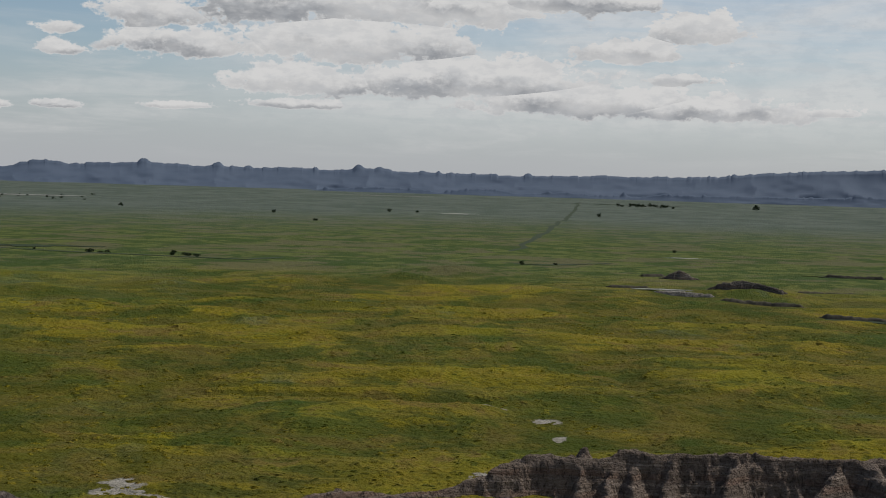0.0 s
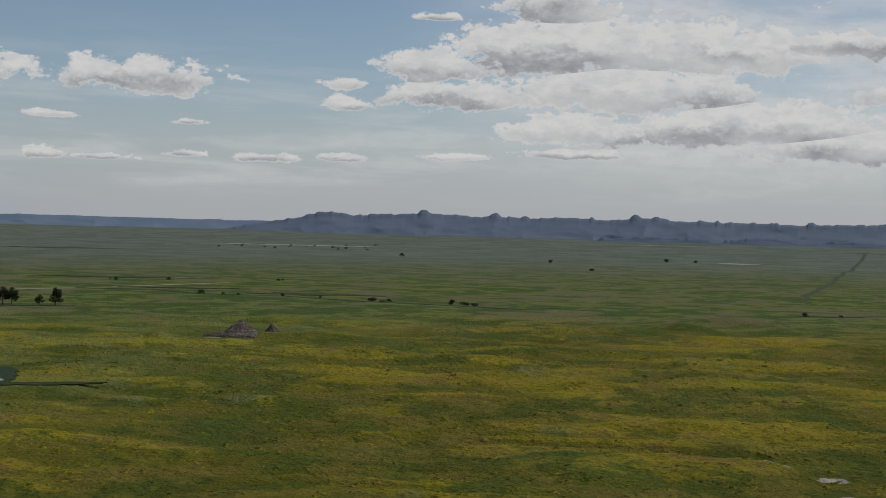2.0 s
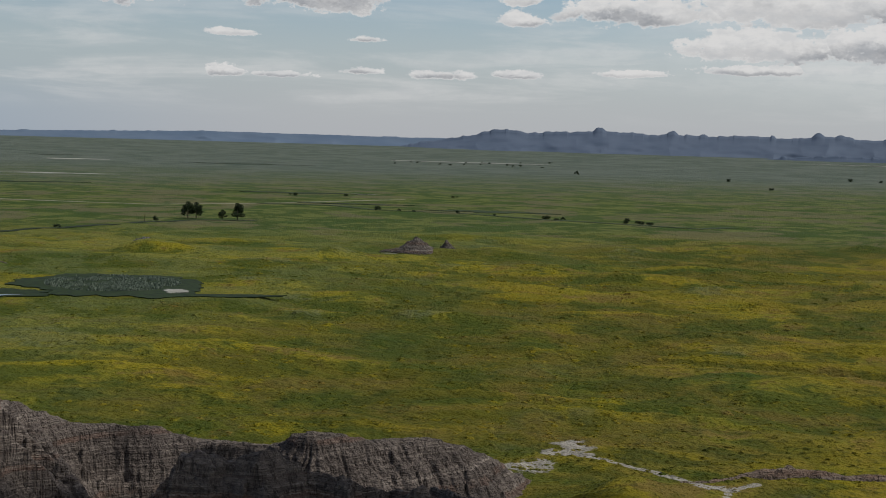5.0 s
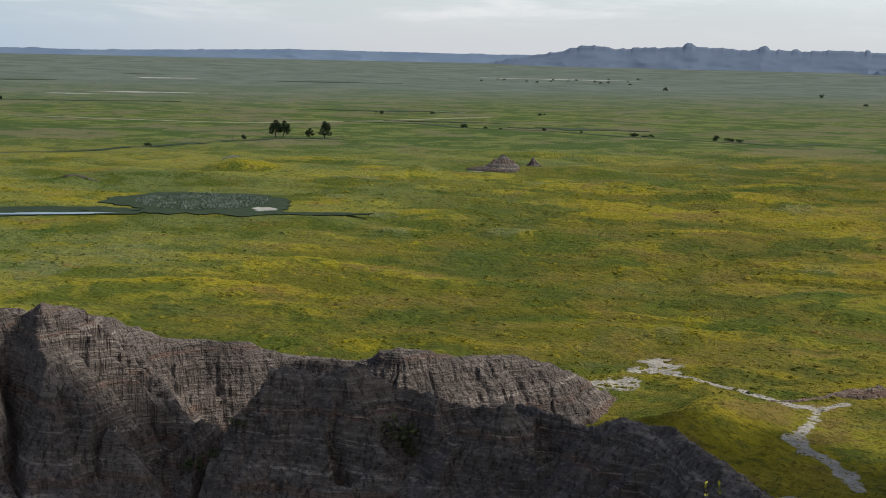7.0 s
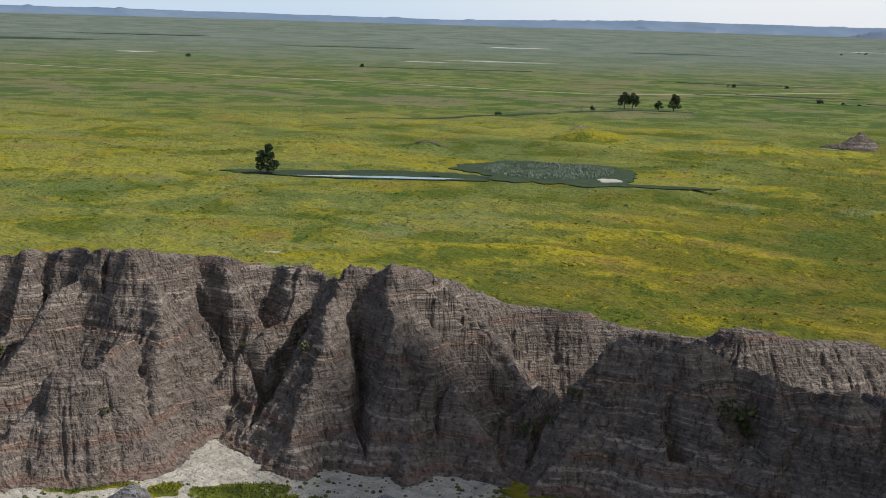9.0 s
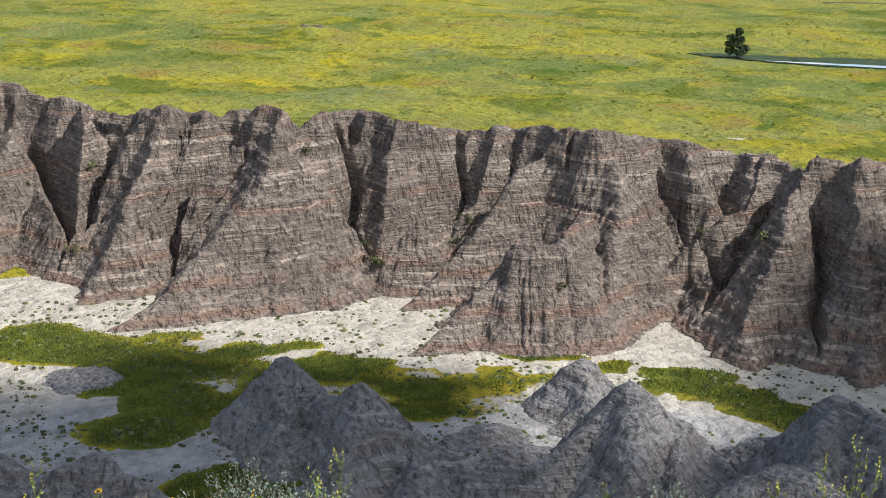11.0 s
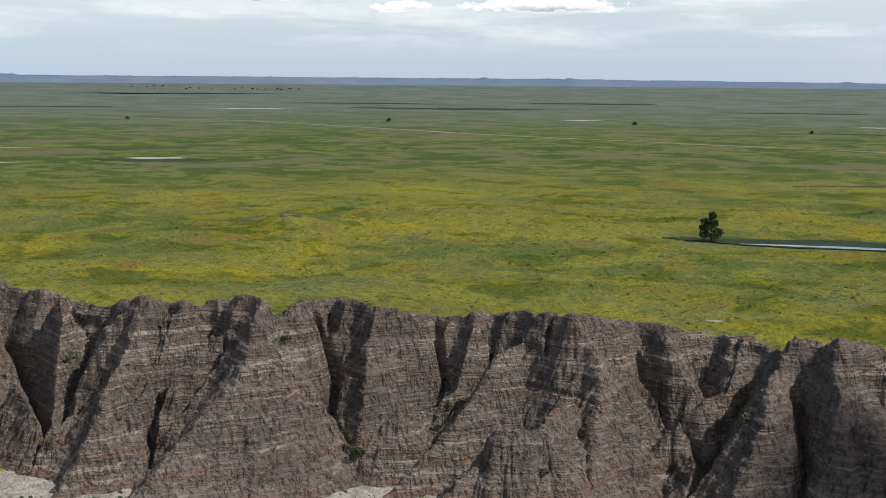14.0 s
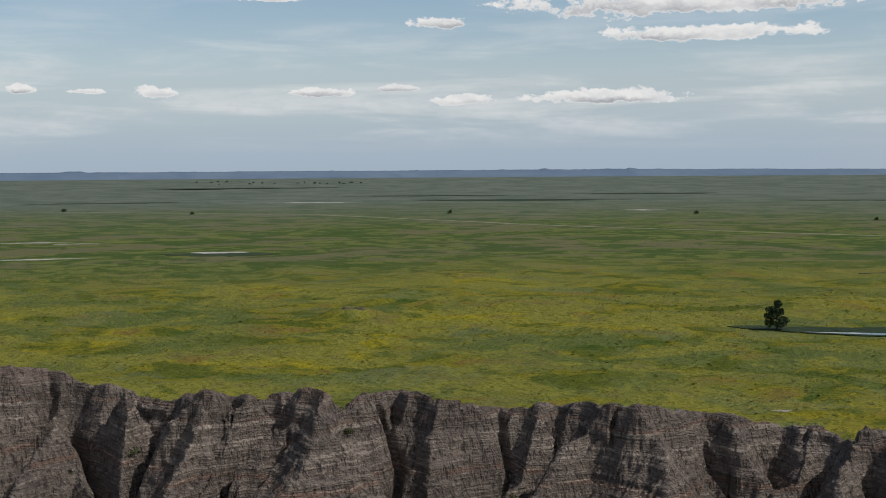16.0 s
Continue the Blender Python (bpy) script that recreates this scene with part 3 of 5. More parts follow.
# the low ridge that runs out into the plain
WALL_SPURS.append({"line": [(29.0, 12.8, 171), (28.2, 12.72, 171), (27, 13.1, 170), (25.2, 12.6, 168), (24.2, 12.75, 167), (22.3, 13.15, 165), (19.9, 12.98, 162), (19.0, 13.6, 160), (16.6, 14.1, 156),
                            (14.4, 14.35, 150), (12.3, 14.8, 144), (11.4, 15.3, 138), (9.9, 16.3, 130), (7.8, 17.3, 122), (6.0, 20.0, 117)], "slope": 1.5, "back": 0.8, "round": 1.6, "kink": (5.0, 1.0)})
spur(171, [(28.06, 12.75), (28.9, 14.9), (29.54, 16.31), (30.9, 17.86), (32.27, 19.51)])
spur(168, [(25.06, 12.62), (25.05, 14.64), (24.81, 16.66), (24.78, 19.0)])
spur(165, [(22.51, 13.2), (22.13, 15.52), (22.49, 16.9), (22.58, 18.8)], 1.35)
spur(162, [(19.95, 13.05), (19.56, 15.27), (19.09, 18.41)], 1.35)
spur(156, [(16.9, 14.05), (17.1, 16.0), (16.9, 19.5)], 1.35)
spur(150, [(14.4, 14.4), (15.4, 18.0), (15.6, 20.0)], 1.35)

ravine(231, [(71.92, 10.34), (71.22, 11.93), (70.72, 13.3), (70.44, 14.72), (71.76, 16.3)])
ravine(219, [(68.33, 9.97), (69.01, 11.32), (69.56, 12.66), (70.31, 14.56)], 3.0)
ravine(204, [(64.22, 11.17), (65.76, 12.41), (66.41, 13.66), (66.28, 15.04), (67.15, 16.62)])
ravine(208, [(59.49, 9.79), (58.7, 11.63), (58.76, 12.79), (58.99, 14.18), (58.26, 15.46), (57.69, 16.21)])
ravine(208, [(54.55, 10.06), (54.03, 12.01), (54.39, 13.41), (56.03, 15.07), (57.21, 16.14)])
ravine(205, [(52.14, 9.99), (52.06, 12.18), (53.21, 13.15), (54.02, 13.98)], 6.5)
ravine(200, [(46.07, 10.78), (44.9, 12.99), (43.77, 14.51), (43.18, 16.17), (44.07, 17.62)])
ravine(196, [(41.48, 11.97), (42.35, 13.72), (43.02, 15.36), (43.27, 16.51)], 1.5)
ravine(184, [(39.68, 12.29), (39.28, 14.59), (39.45, 15.97), (39.1, 17.79), (38.94, 19.19)])
ravine(192, [(31.94, 13.22), (30.66, 15.23), (30.97, 16.28), (31.63, 17.56), (32.18, 18.72)])
ravine(166, [(26.3, 13.6), (24.45, 15.05), (23.4, 16.98), (23.16, 18.85)], steep=1.7)
ravine(163, [(23.75, 13.8), (21.53, 15.92), (20.88, 18.62)], steep=1.7)
ravine(155, [(18.2, 14.6), (17.8, 16.9), (17.6, 19.6)], steep=1.6)
# shallow clefts on the buttresses
ravine(200, [(60.99, 9.61), (60.9, 11.3), (60.24, 12.68), (59.09, 14.23)], 6.0, 1.6, depth=1.5)
ravine(203, [(63.39, 9.61), (63.18, 11.52), (64.01, 12.67), (64.97, 13.92), (66.05, 15.05)], 3.0, 1.6, depth=1.5)
ravine(198, [(49.79, 10.26), (50.17, 12.35), (49.87, 13.72)], 9.5, 1.7, depth=1.5)
ravine(207, [(65.35, 9.33), (65.85, 11.15), (66.81, 12.74), (67.6, 13.9)], 7.0, 1.5, depth=1.2)
ravine(233, [(73.41, 9.4), (74.35, 10.92), (75.73, 12.4), (76.36, 15.44)], 0.0, 1.6, depth=1.5)
ravine(180, [(35.77, 12.2), (35.47, 14.28), (36.12, 16.36), (35.56, 19.08)], 0.0, 1.5, depth=1.5)
ravine(166, [(26.28, 13.59), (26.35, 16.33), (25.71, 19.08)], 0.0, 1.5, depth=1.2)
ravine(161, [(21.04, 13.41), (20.86, 15.85), (19.98, 18.52)], 0.0, 1.5, depth=1.2)
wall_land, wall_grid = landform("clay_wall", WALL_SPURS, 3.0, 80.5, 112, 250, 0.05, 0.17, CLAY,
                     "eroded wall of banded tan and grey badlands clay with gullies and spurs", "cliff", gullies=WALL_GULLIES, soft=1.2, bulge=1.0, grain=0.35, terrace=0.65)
tagged(wall_land, kind="structure")

RIDGE_E = [{"line": [(q, 10.55, 253), (q + 0.5 * math.sin(q * 3), 11.6, 247), (q + 0.8 * math.sin(q * 3), 13.0, 241)], "slope": 2.0, "rill": 0.6} for q in (-6.2, -7.6, -8.3, -12.3, -16.2, -20.5)] + [{"line": [(8.2, 13.6, 229), (7, 13.4, 231), (5.6, 12.85, 236), (3.9, 12.5, 240), (0.5, 12.7, 243), (-1.9, 11.8, 246), (-3, 11.2, 248), (-4.2, 10.82, 250), (-6.3, 10.93, 250),
                     (-7.9, 10.53, 252), (-12, 10.47, 254), (-16.5, 10.3, 257), (-18, 10.1, 258), (-25, 9.8, 262)], "slope": 1.9, "back": 1.0, "round": 1.2},
           {"line": [(-17.5, 10.2, 257), (-18.3, 11.5, 248), (-19, 13, 240)], "slope": 1.3},
           {"line": [(-7.9, 10.6, 252), (-7.2, 12.6, 245)], "slope": 1.6},
           {"line": [(-9.8, 10.6, 252), (-9.3, 12.6, 245)], "slope": 1.6}]
landform("clay_ridge", RIDGE_E, -26, 9.5, 222, 282, 0.09, 0.33, BROWN_CLAY, "low brown clay ridge with ribbed steep face above grass", "ridge", grain=0.5)

def knoll(lines, az0, az1, r0, r1, slope=1.2, rill=0.55, label="smooth weathered hill of grey clay on the basin floor", round_top=1.1):
    """A weathered hill on the basin floor: crest lines as (bearing, depression, distance), and the fan that holds it."""
    landform("clay_hill", [{"line": q, "slope": slope, "rill": rill, "round": round_top} for q in lines], az0, az1, r0, r1, 0.08, 0.18, GREY_CLAY, label, "hill", terrace=0.35, grain=0.55)


knoll([[(64.94, 22.16, 136), (63.71, 21.4, 138), (62.84, 20.17, 138), (61.73, 19.0, 137), (60.88, 19.73, 134), (60.02, 20.54, 131), (59.28, 20.73, 129), (58.42, 20.22, 128),
        (57.55, 20.99, 126), (56.54, 21.9, 124), (55.53, 22.45, 123), (54.27, 23.1, 122), (52.5, 23.5, 121), (50.75, 23.53, 121)],
       [(61.73, 19.0, 137), (61.8, 21.44, 129), (61.88, 23.49, 124)], [(58.42, 20.22, 128), (58.9, 22.61, 121), (59.38, 24.88, 115)],
       [(55.5, 22.5, 123), (55.9, 24.5, 116), (56.2, 26.5, 110)]], 48, 67, 98, 152, label="twin-peaked smooth hill of grey clay on the basin floor")
knoll([[(50.75, 23.53, 121), (49.32, 22.42, 124), (47.93, 21.08, 126), (46.69, 19.62, 128), (45.82, 20.13, 128), (44.55, 21.04, 129), (43.53, 22.1, 129), (42.03, 23.0, 124)],
       [(46.35, 20.0, 126), (46.51, 22.34, 119), (46.94, 24.85, 112)], [(44.6, 21.2, 128), (44.4, 23.2, 118), (44.2, 25.5, 110)]], 39, 54, 98, 146, label="broad pointed hill of dark grey clay on the basin floor")
knoll([[(50.53, 20.6, 145), (49.72, 19.7, 144.5), (48.91, 18.85, 144), (48.14, 19.72, 144), (47.23, 20.8, 144)], [(48.91, 18.9, 144), (48.51, 20.32, 138), (48.27, 21.56, 134)]],
      45, 53, 128, 160, 1.1, label="small pointed cone of grey clay on the pale wash")
knoll([[(43.04, 22.4, 131), (41.44, 21.6, 132), (40.06, 21.3, 131), (39.21, 20.38, 129), (38.18, 19.28, 128), (37.29, 19.7, 126), (35.6, 20.46, 122), (33.0, 22.0, 118)],
       [(38.18, 19.36, 128), (38.63, 21.53, 120), (39.1, 23.58, 114)]], 30, 46, 98, 150, label="steep hill of dark grey clay below the wall")
knoll([[(42.14, 24.2, 111), (41.27, 23.07, 113), (40.15, 22.45, 114), (38.96, 22.79, 112), (37.75, 23.29, 110), (36.83, 23.26, 108)]], 32, 46, 92, 126, 1.0, 0.4, "rounded low hill of grey clay near the lookout", 2.0)
knoll([[(73.62, 24.15, 116), (72.42, 23.6, 117), (71.09, 22.94, 118), (69.89, 22.45, 118), (69.21, 23.3, 116), (67.9, 23.71, 114), (66.95, 24.4, 113)]], 62, 77, 94, 134)
knoll([[(74.78, 22.77, 120), (73.84, 22.3, 121), (73.18, 22.77, 120), (72.64, 23.6, 118)]], 70, 81, 104, 134, 0.95)
knoll([[(71.02, 19.6, 154), (70.32, 19.42, 154), (69.6, 19.7, 154)]], 67, 74, 142, 166, 0.35, 0.08, "low pale dome of bare clay in the wash", 1.6)
knoll([[(53.79, 22.29, 133), (52.81, 21.98, 133.5), (51.93, 22.33, 133)]], 50, 56, 124, 142, 0.45, 0.1, "low grey clay dome in the pale wash", 1.2)
knoll([[(51.77, 23.01, 128), (51.29, 22.76, 128.5), (50.28, 22.93, 128)]], 48.5, 53.5, 120, 138, 0.45, 0.1, "low grey clay dome in the pale wash", 1.2)


# ---- ground ----
MOUNDS = [  # bearing, distance, radius across, radius along, height
    (30.3, 668, 14, 12, 4.2), (29.0, 660, 16, 14, 2.6), (36.7, 596, 6, 5, 2.6), (22.5, 656, 14, 12, 2.6), (60.6, 524, 9, 8, 3.6), (1.4, 805, 18, 14, 4.2),
    (-0.7, 880, 26, 18, 4.5), (7.6, 535, 14, 10, 3.0), (11.0, 720, 26, 18, 3.2), (5.0, 770, 40, 26, 3.0), (17.2, 690, 34, 26, 3.2), (40.0, 508, 20, 7, 1.6), (-12.0, 775, 34, 20, 5.0),
    (10.2, 212, 8, 10, 4.0), (12.5, 196, 9, 9, 4.5),
]


def swell(X, Y):
    """The grassland's low rolling relief, -1 to 1: rounded hummocks with narrow swales between."""
    wx, wy = X + 14 * fbm(X / 40, Y / 40, 2, 83), Y + 14 * fbm(X / 40, Y / 40, 2, 84)
    k = 0.6 * (1 - 2 * np.abs(vn(wx / 110, wy / 34, 81))) + 0.4 * (1 - 2 * np.abs(vn(wx / 46, wy / 14, 82)))
    return -k


def ground_height(X, Y):
    Rr = np.hypot(X, Y)
    az = np.degrees(np.arctan2(-X, Y))
    z = 1.5 * fbm(X / 70, Y / 70, 3, 5) * smooth(Rr, 250, 380) * (1 - smooth(Rr, 640, 800)) + 34 * smooth(Rr, 2600, 5200)
    z = z + 2.1 * swell(X, Y) * smooth(Rr, 235, 330) * (1 - smooth(Rr, 760, 1000)) * (0.15 + 0.85 * smooth(-az, -42, -18))
    z = z + 2.4 * fbm(X / 38, Y / 38, 3, 8) * smooth(Rr, 420, 600) * (1 - smooth(Rr, 800, 940))
    z = z + (0.12 + 0.75 * smooth(Rr, 215, 260)) * fbm(X / 6, Y / 6, 4, 6) * (1 - smooth(Rr, 500, 780))
    for faz, fr, fa in ((38.0, 480, 52), (31.0, 505, 46), (44.0, 484, 20), (29.0, 480, 30)):
        c = spot(faz, fr)
        z = z * smooth(np.hypot(X - c.x, Y - c.y), fa * 0.75, fa * 1.2)
    for maz, mr, ma, mb, mh in MOUNDS:
        c = spot(maz, mr)
        out = np.array((c.x, c.y)) / mr
        dr = (X - c.x) * out[0] + (Y - c.y) * out[1]
        da = -(X - c.x) * out[1] + (Y - c.y) * out[0]
        q = (da / ma) ** 2 + (dr / mb) ** 2
        z = z + mh * np.exp(-q) * (1 + 0.25 * fbm(X / 5, Y / 5, 3, 9))
    # the lookout's own hill
    behind = smooth(np.abs((az - 35 + 180) % 360 - 180), 75, 130)
    edge = 53.4 - 0.46 * np.maximum(Rr - 2.2, 0) - 0.05 * np.maximum(Rr - 15, 0) ** 2
    edge = edge + 0.25 * fbm(X / 3, Y / 3, 3, 14) * smooth(Rr, 2, 6)
    hill = edge * (1 - behind) + behind * (53.2 - 40 * smooth(Rr, 250, 700) - 20 * smooth(Rr, 600, 1000))
    return np.maximum(z, hill)


az_list = np.concatenate([np.arange(-180, -27, 4.5), np.arange(-27, 86, 0.16), np.arange(86, 180.1, 4.5)])
r_list = np.concatenate([np.linspace(0.01, 30, 50), np.linspace(31, 92, 40), np.arange(93, 262, 0.75), EYE / np.tan(np.radians(np.arange(11.85, 0.655, -0.055)))])
GA, GR = np.meshgrid(np.radians(az_list), r_list)
GX, GY = -np.sin(GA) * GR + 0.4, np.cos(GA) * GR - 0.6
GZ = ground_height(GX, GY)
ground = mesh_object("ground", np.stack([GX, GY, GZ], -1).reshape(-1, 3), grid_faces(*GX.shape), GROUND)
tagged(ground, "wide green prairie with yellow clover and pale clay washes", "ground", kind="structure")


WARP_X = 6 * fbm(GX / 9, GY / 9, 3, 61) + 2.5 * fbm(GX / 2.6, GY / 2.6, 2, 63)
WARP_Y = 6 * fbm(GX / 9, GY / 9, 3, 62) + 2.5 * fbm(GX / 2.6, GY / 2.6, 2, 64)


def blob(az, r, a, b, turn=0.0):
    """1 in the middle of an oval of the plan, 0 at its edge and beyond; a across the view, b along it, metres."""
    c = spot(az, r)
    q = radians(az + turn)
    k = min(1.0, (a + b) / 16)
    dx, dy = GX - c.x + k * WARP_X, GY - c.y + k * WARP_Y
    da, db = dx * math.cos(q) + dy * math.sin(q), -dx * math.sin(q) + dy * math.cos(q)
    return np.clip(1.25 - np.sqrt((da / a) ** 2 + (db / b) ** 2), 0, 1)


az_deg = np.degrees(GA)
basin = smooth(az_deg, 30, 36) * (1 - smooth(GR, 196, 204)) * smooth(GR, 96, 100)
bare = 0.85 * basin * smooth(GR + 4 * fbm(GX / 9, GY / 9, 3, 41), 148, 156)
bare = np.maximum(bare, 0.68 * basin)
lush = 0 * bare
for q in ((73.2, 168, 14, 8), (70, 164, 12, 7), (67, 156, 10, 8), (66, 146, 6, 8), (67.8, 138, 8, 7), (63.5, 162, 8, 3), (61.5, 152, 7, 5), (59.5, 156, 9, 4), (56.6, 149, 9, 4), (55.5, 141, 5, 4),
          (44.7, 156, 7, 3), (42.3, 152, 9, 4.5), (40.4, 148, 7, 4), (66, 120, 5, 4), (62.5, 121, 8, 4), (50.5, 160, 5, 2)):
    lush = np.maximum(lush, blob(*q))
bare = np.where(blob(56, 148, 16, 8) > 0.3, np.minimum(bare, 0.5), bare)
for q in ((58.0, 153, 14, 6), (53.0, 151, 10, 6), (47.0, 157, 8, 4), (63.5, 150, 6, 8)):
    lush = np.maximum(lush, 0.5 * blob(*q))
lush = lush * (1 + 0.9 * fbm(GX / 5, GY / 5, 4, 44)) + 0.25 * basin * fbm(GX / 7, GY / 7, 4, 45)
lush = np.clip(lush, 0, 1)
bare = bare * (1 - smooth(lush, 0.22, 0.5))
for q in ((-4.5, 331, 5, 5), (-5.2, 309, 2.5, 5), (-2.3, 345, 5, 3), (-8, 377, 4, 3), (12.7, 254, 6, 6), (13.6, 247, 5, 6), (14.5, 235, 4, 8), (16.0, 222, 7, 2.5), (12.2, 246, 2, 3), (7.0, 226, 4, 3),
          (6.9, 213, 2, 5), (7.2, 205, 2.5, 3), (6.4, 199, 3, 2), (5.8, 196, 2.5, 2), (5.0, 190, 3, 4), (6.8, 176, 4, 4), (35.0, 268, 3, 4), (43.0, 322, 4, 3), (20.5, 208, 14, 4), (-2.0, 262, 5, 6)):
    bare = np.maximum(bare, 0.8 * blob(*q))
WASH = [(5.3, 232), (6.2, 225), (12.3, 245), (10.7, 239), (9.5, 235), (8.2, 231), (7.1, 227), (6.2, 225), (6.8, 213), (7.2, 204), (6.4, 199), (5.8, 196), (5.0, 190), (4.2, 183)]
for n, ((qa, qr), (ea, er)) in enumerate(zip(WASH, WASH[1:])):
    for k in range(6 if n != 1 else 0):
        bare = np.maximum(bare, 0.75 * blob(qa + (ea - qa) * k / 6, qr + (er - qr) * k / 6, 1.6, 1.5))
wet = 0 * bare
for q in ((39.2, 478, 32, 7), (31.6, 505, 26, 26), (28.3, 478, 22, 4)):
    wet = np.maximum(wet, blob(*q))
lush = np.maximum(lush, wet)
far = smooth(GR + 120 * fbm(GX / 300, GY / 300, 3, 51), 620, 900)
# amount of painted haze, growing with distance
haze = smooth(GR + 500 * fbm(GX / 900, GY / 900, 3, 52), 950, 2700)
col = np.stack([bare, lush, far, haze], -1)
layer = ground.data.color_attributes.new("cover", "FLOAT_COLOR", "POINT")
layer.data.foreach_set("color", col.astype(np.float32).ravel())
# where the near basin flats are painted as shaded
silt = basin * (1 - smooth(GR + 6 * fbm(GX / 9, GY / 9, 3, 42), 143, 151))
damp = ground.data.attributes.new("swell", "FLOAT", "POINT")
damp.data.foreach_set("value", (swell(GX, GY) * (0.3 + 0.7 * smooth(-np.degrees(GA), -50, -20)) * (1 - smooth(GR, 700, 1100)) * smooth(GR, 200, 240)).astype(np.float32).ravel())
shade_layer = ground.data.attributes.new("silt", "FLOAT", "POINT")
shade_layer.data.foreach_set("value", silt.astype(np.float32).ravel())


# ---- distance ----
def far_range(name, profile, az0, az1, r, depth, seed, rough, mat, label):
    """A line of far hills: a strip with a jagged top, gullied towards the plain. profile: bearing, elevation of the top in degrees."""
    az = np.arange(az0, az1, 0.02 if az1 - az0 < 60 else 0.06)
    ps = np.array(profile)
    el = np.interp(az, ps[::-1, 0] if ps[0, 0] > ps[-1, 0] else ps[:, 0], ps[::-1, 1] if ps[0, 0] > ps[-1, 0] else ps[:, 1])
    spires = 1.5 * np.maximum(vn(az * 2.3, 1.5, seed + 1) - 0.45, 0) + 0.5 * np.maximum(vn(az * 5.1, 4.5, seed + 3) - 0.35, 0)
    tables = np.round(1.6 * vn(az * 0.8, 0.5, seed)) / 1.6
    el = el + rough * (0.6 * tables + 2.6 * spires + 0.3 * vn(az * 7, 2.5, seed + 2))
    top = EYE + r * np.tan(np.radians(el))
    v = np.linspace(0, 1, 22)
    A, V = np.meshgrid(np.radians(az), v)
    Rr = r - depth * (1 - V) + depth * 0.25 * (1 - V) * V * 4 * np.abs(fbm(np.degrees(A) * 0.45, V * 2.5, 3, seed + 5))
    k_ = np.ones(61) / 61
    base_top = np.convolve(np.pad(top, 30, mode="edge"), k_, "valid")
    T_ = base_top[None, :] * 0.93 + (top - base_top * 0.93)[None, :] * V ** 16
    Z = (T_ + 6) * V ** 1.2 - 6
    back = np.stack([-np.sin(A[-1]) * (r + 60), np.cos(A[-1]) * (r + 60), 0 * A[-1] - 6], -1)
    verts = np.concatenate([np.stack([-np.sin(A) * Rr, np.cos(A) * Rr, Z], -1).reshape(-1, 3), back])
    ob = mesh_object(name, verts, grid_faces(len(v) + 1, len(az)), mat)
    return tagged(ob, label, "hills", kind="structure")


far_range("backdrop_hills", [(-30, 0.02), (0, 0.0), (28, 0.08), (36, -0.1), (50, -0.02), (62, -0.02), (78, -0.02), (90, 0.0)], -30, 90, 4850, 500, 3, 0.025, HAZE_HILL,
          "long low hills on the far horizon, painted blue with haze")
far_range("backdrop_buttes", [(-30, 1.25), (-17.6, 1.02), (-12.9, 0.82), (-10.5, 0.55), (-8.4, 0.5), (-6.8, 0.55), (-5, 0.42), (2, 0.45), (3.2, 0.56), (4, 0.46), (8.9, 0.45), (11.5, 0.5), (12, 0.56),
                               (12.4, 0.5), (14.4, 0.4), (15.0, 0.35), (15.5, 0.48), (16.4, 0.45), (17.4, 0.2), (19.2, -0.1), (20.8, -0.42), (22, -0.7)], -30, 22, 4600, 420, 7, 0.09, HAZE_ROCK,
          "badlands buttes and spires along the horizon, painted blue with haze")
far_range("backdrop_foothills", [(-30, -0.05), (-16, -0.12), (-9, -0.2), (-8, -0.35), (-5, -0.2), (-3, -0.32), (-1.5, -0.15), (0, -0.3), (2.5, -0.2), (4.5, -0.32), (6.5, -0.5)], -30, 6.5, 4250, 160, 19, 0.10, HAZE_ROCK,
          "low dark clay foothills before the distant buttes, tinted blue with haze")


# ---- helpers for things ----
def quads_object(name, verts, faces, mat, parent=None, label="", shade=False):
    ob = mesh_object(name, np.asarray(verts, float), np.asarray(faces), mat, shade)
    ob.parent = parent
    return tagged(ob, label)


def part(name, bm, mat, parent, label=""):
    """Links a bmesh as one mesh object under a thing or a part."""
    me = bpy.data.meshes.new(name)
    bm.to_mesh(me)
    bm.free()
    me.materials.append(mat)
    ob = new(name, me)
    ob.parent = parent
    return tagged(ob, label)


def thing(name, m, label, category, group=""):
    ob = new(name)
    ob.matrix_world = m
    return tagged(ob, label, category, group)


def leaf_quads(points, size, rng, flat=0.0):
    """A small bent leaf at each point: arrays of corners and quads."""
    n = len(points)
    a = rng.normal(size=(n, 3))
    a[:, 2] *= 1 - flat
    a /= np.linalg.norm(a, axis=1)[:, None]
    b = np.cross(a, rng.normal(size=(n, 3)))
    b /= np.linalg.norm(b, axis=1)[:, None]
    s_ = size * rng.uniform(0.6, 1.4, (n, 1))
    p = np.asarray(points)
    v = np.stack([p - a * s_, p + b * s_ * 0.55, p + a * s_, p - b * s_ * 0.55], 1)
    return v.reshape(-1, 3), np.arange(4 * n).reshape(n, 4)


def tube(bm, pts, radii, sides=6):
    """A tapered round stem through pts."""
    rings = []
    for i, p in enumerate(pts):
        d = (pts[min(i + 1, len(pts) - 1)] - pts[max(i - 1, 0)]).normalized()
        x = d.orthogonal().normalized()
        y = d.cross(x)
        rings.append([bm.verts.new(p + (x * math.cos(k * math.tau / sides) + y * math.sin(k * math.tau / sides)) * radii[i]) for k in range(sides)])
    for r0, r1 in zip(rings, rings[1:]):
        for k in range(sides):
            bm.faces.new((r0[k], r0[(k + 1) % sides], r1[(k + 1) % sides], r1[k]))
    bm.faces.new(rings[-1])


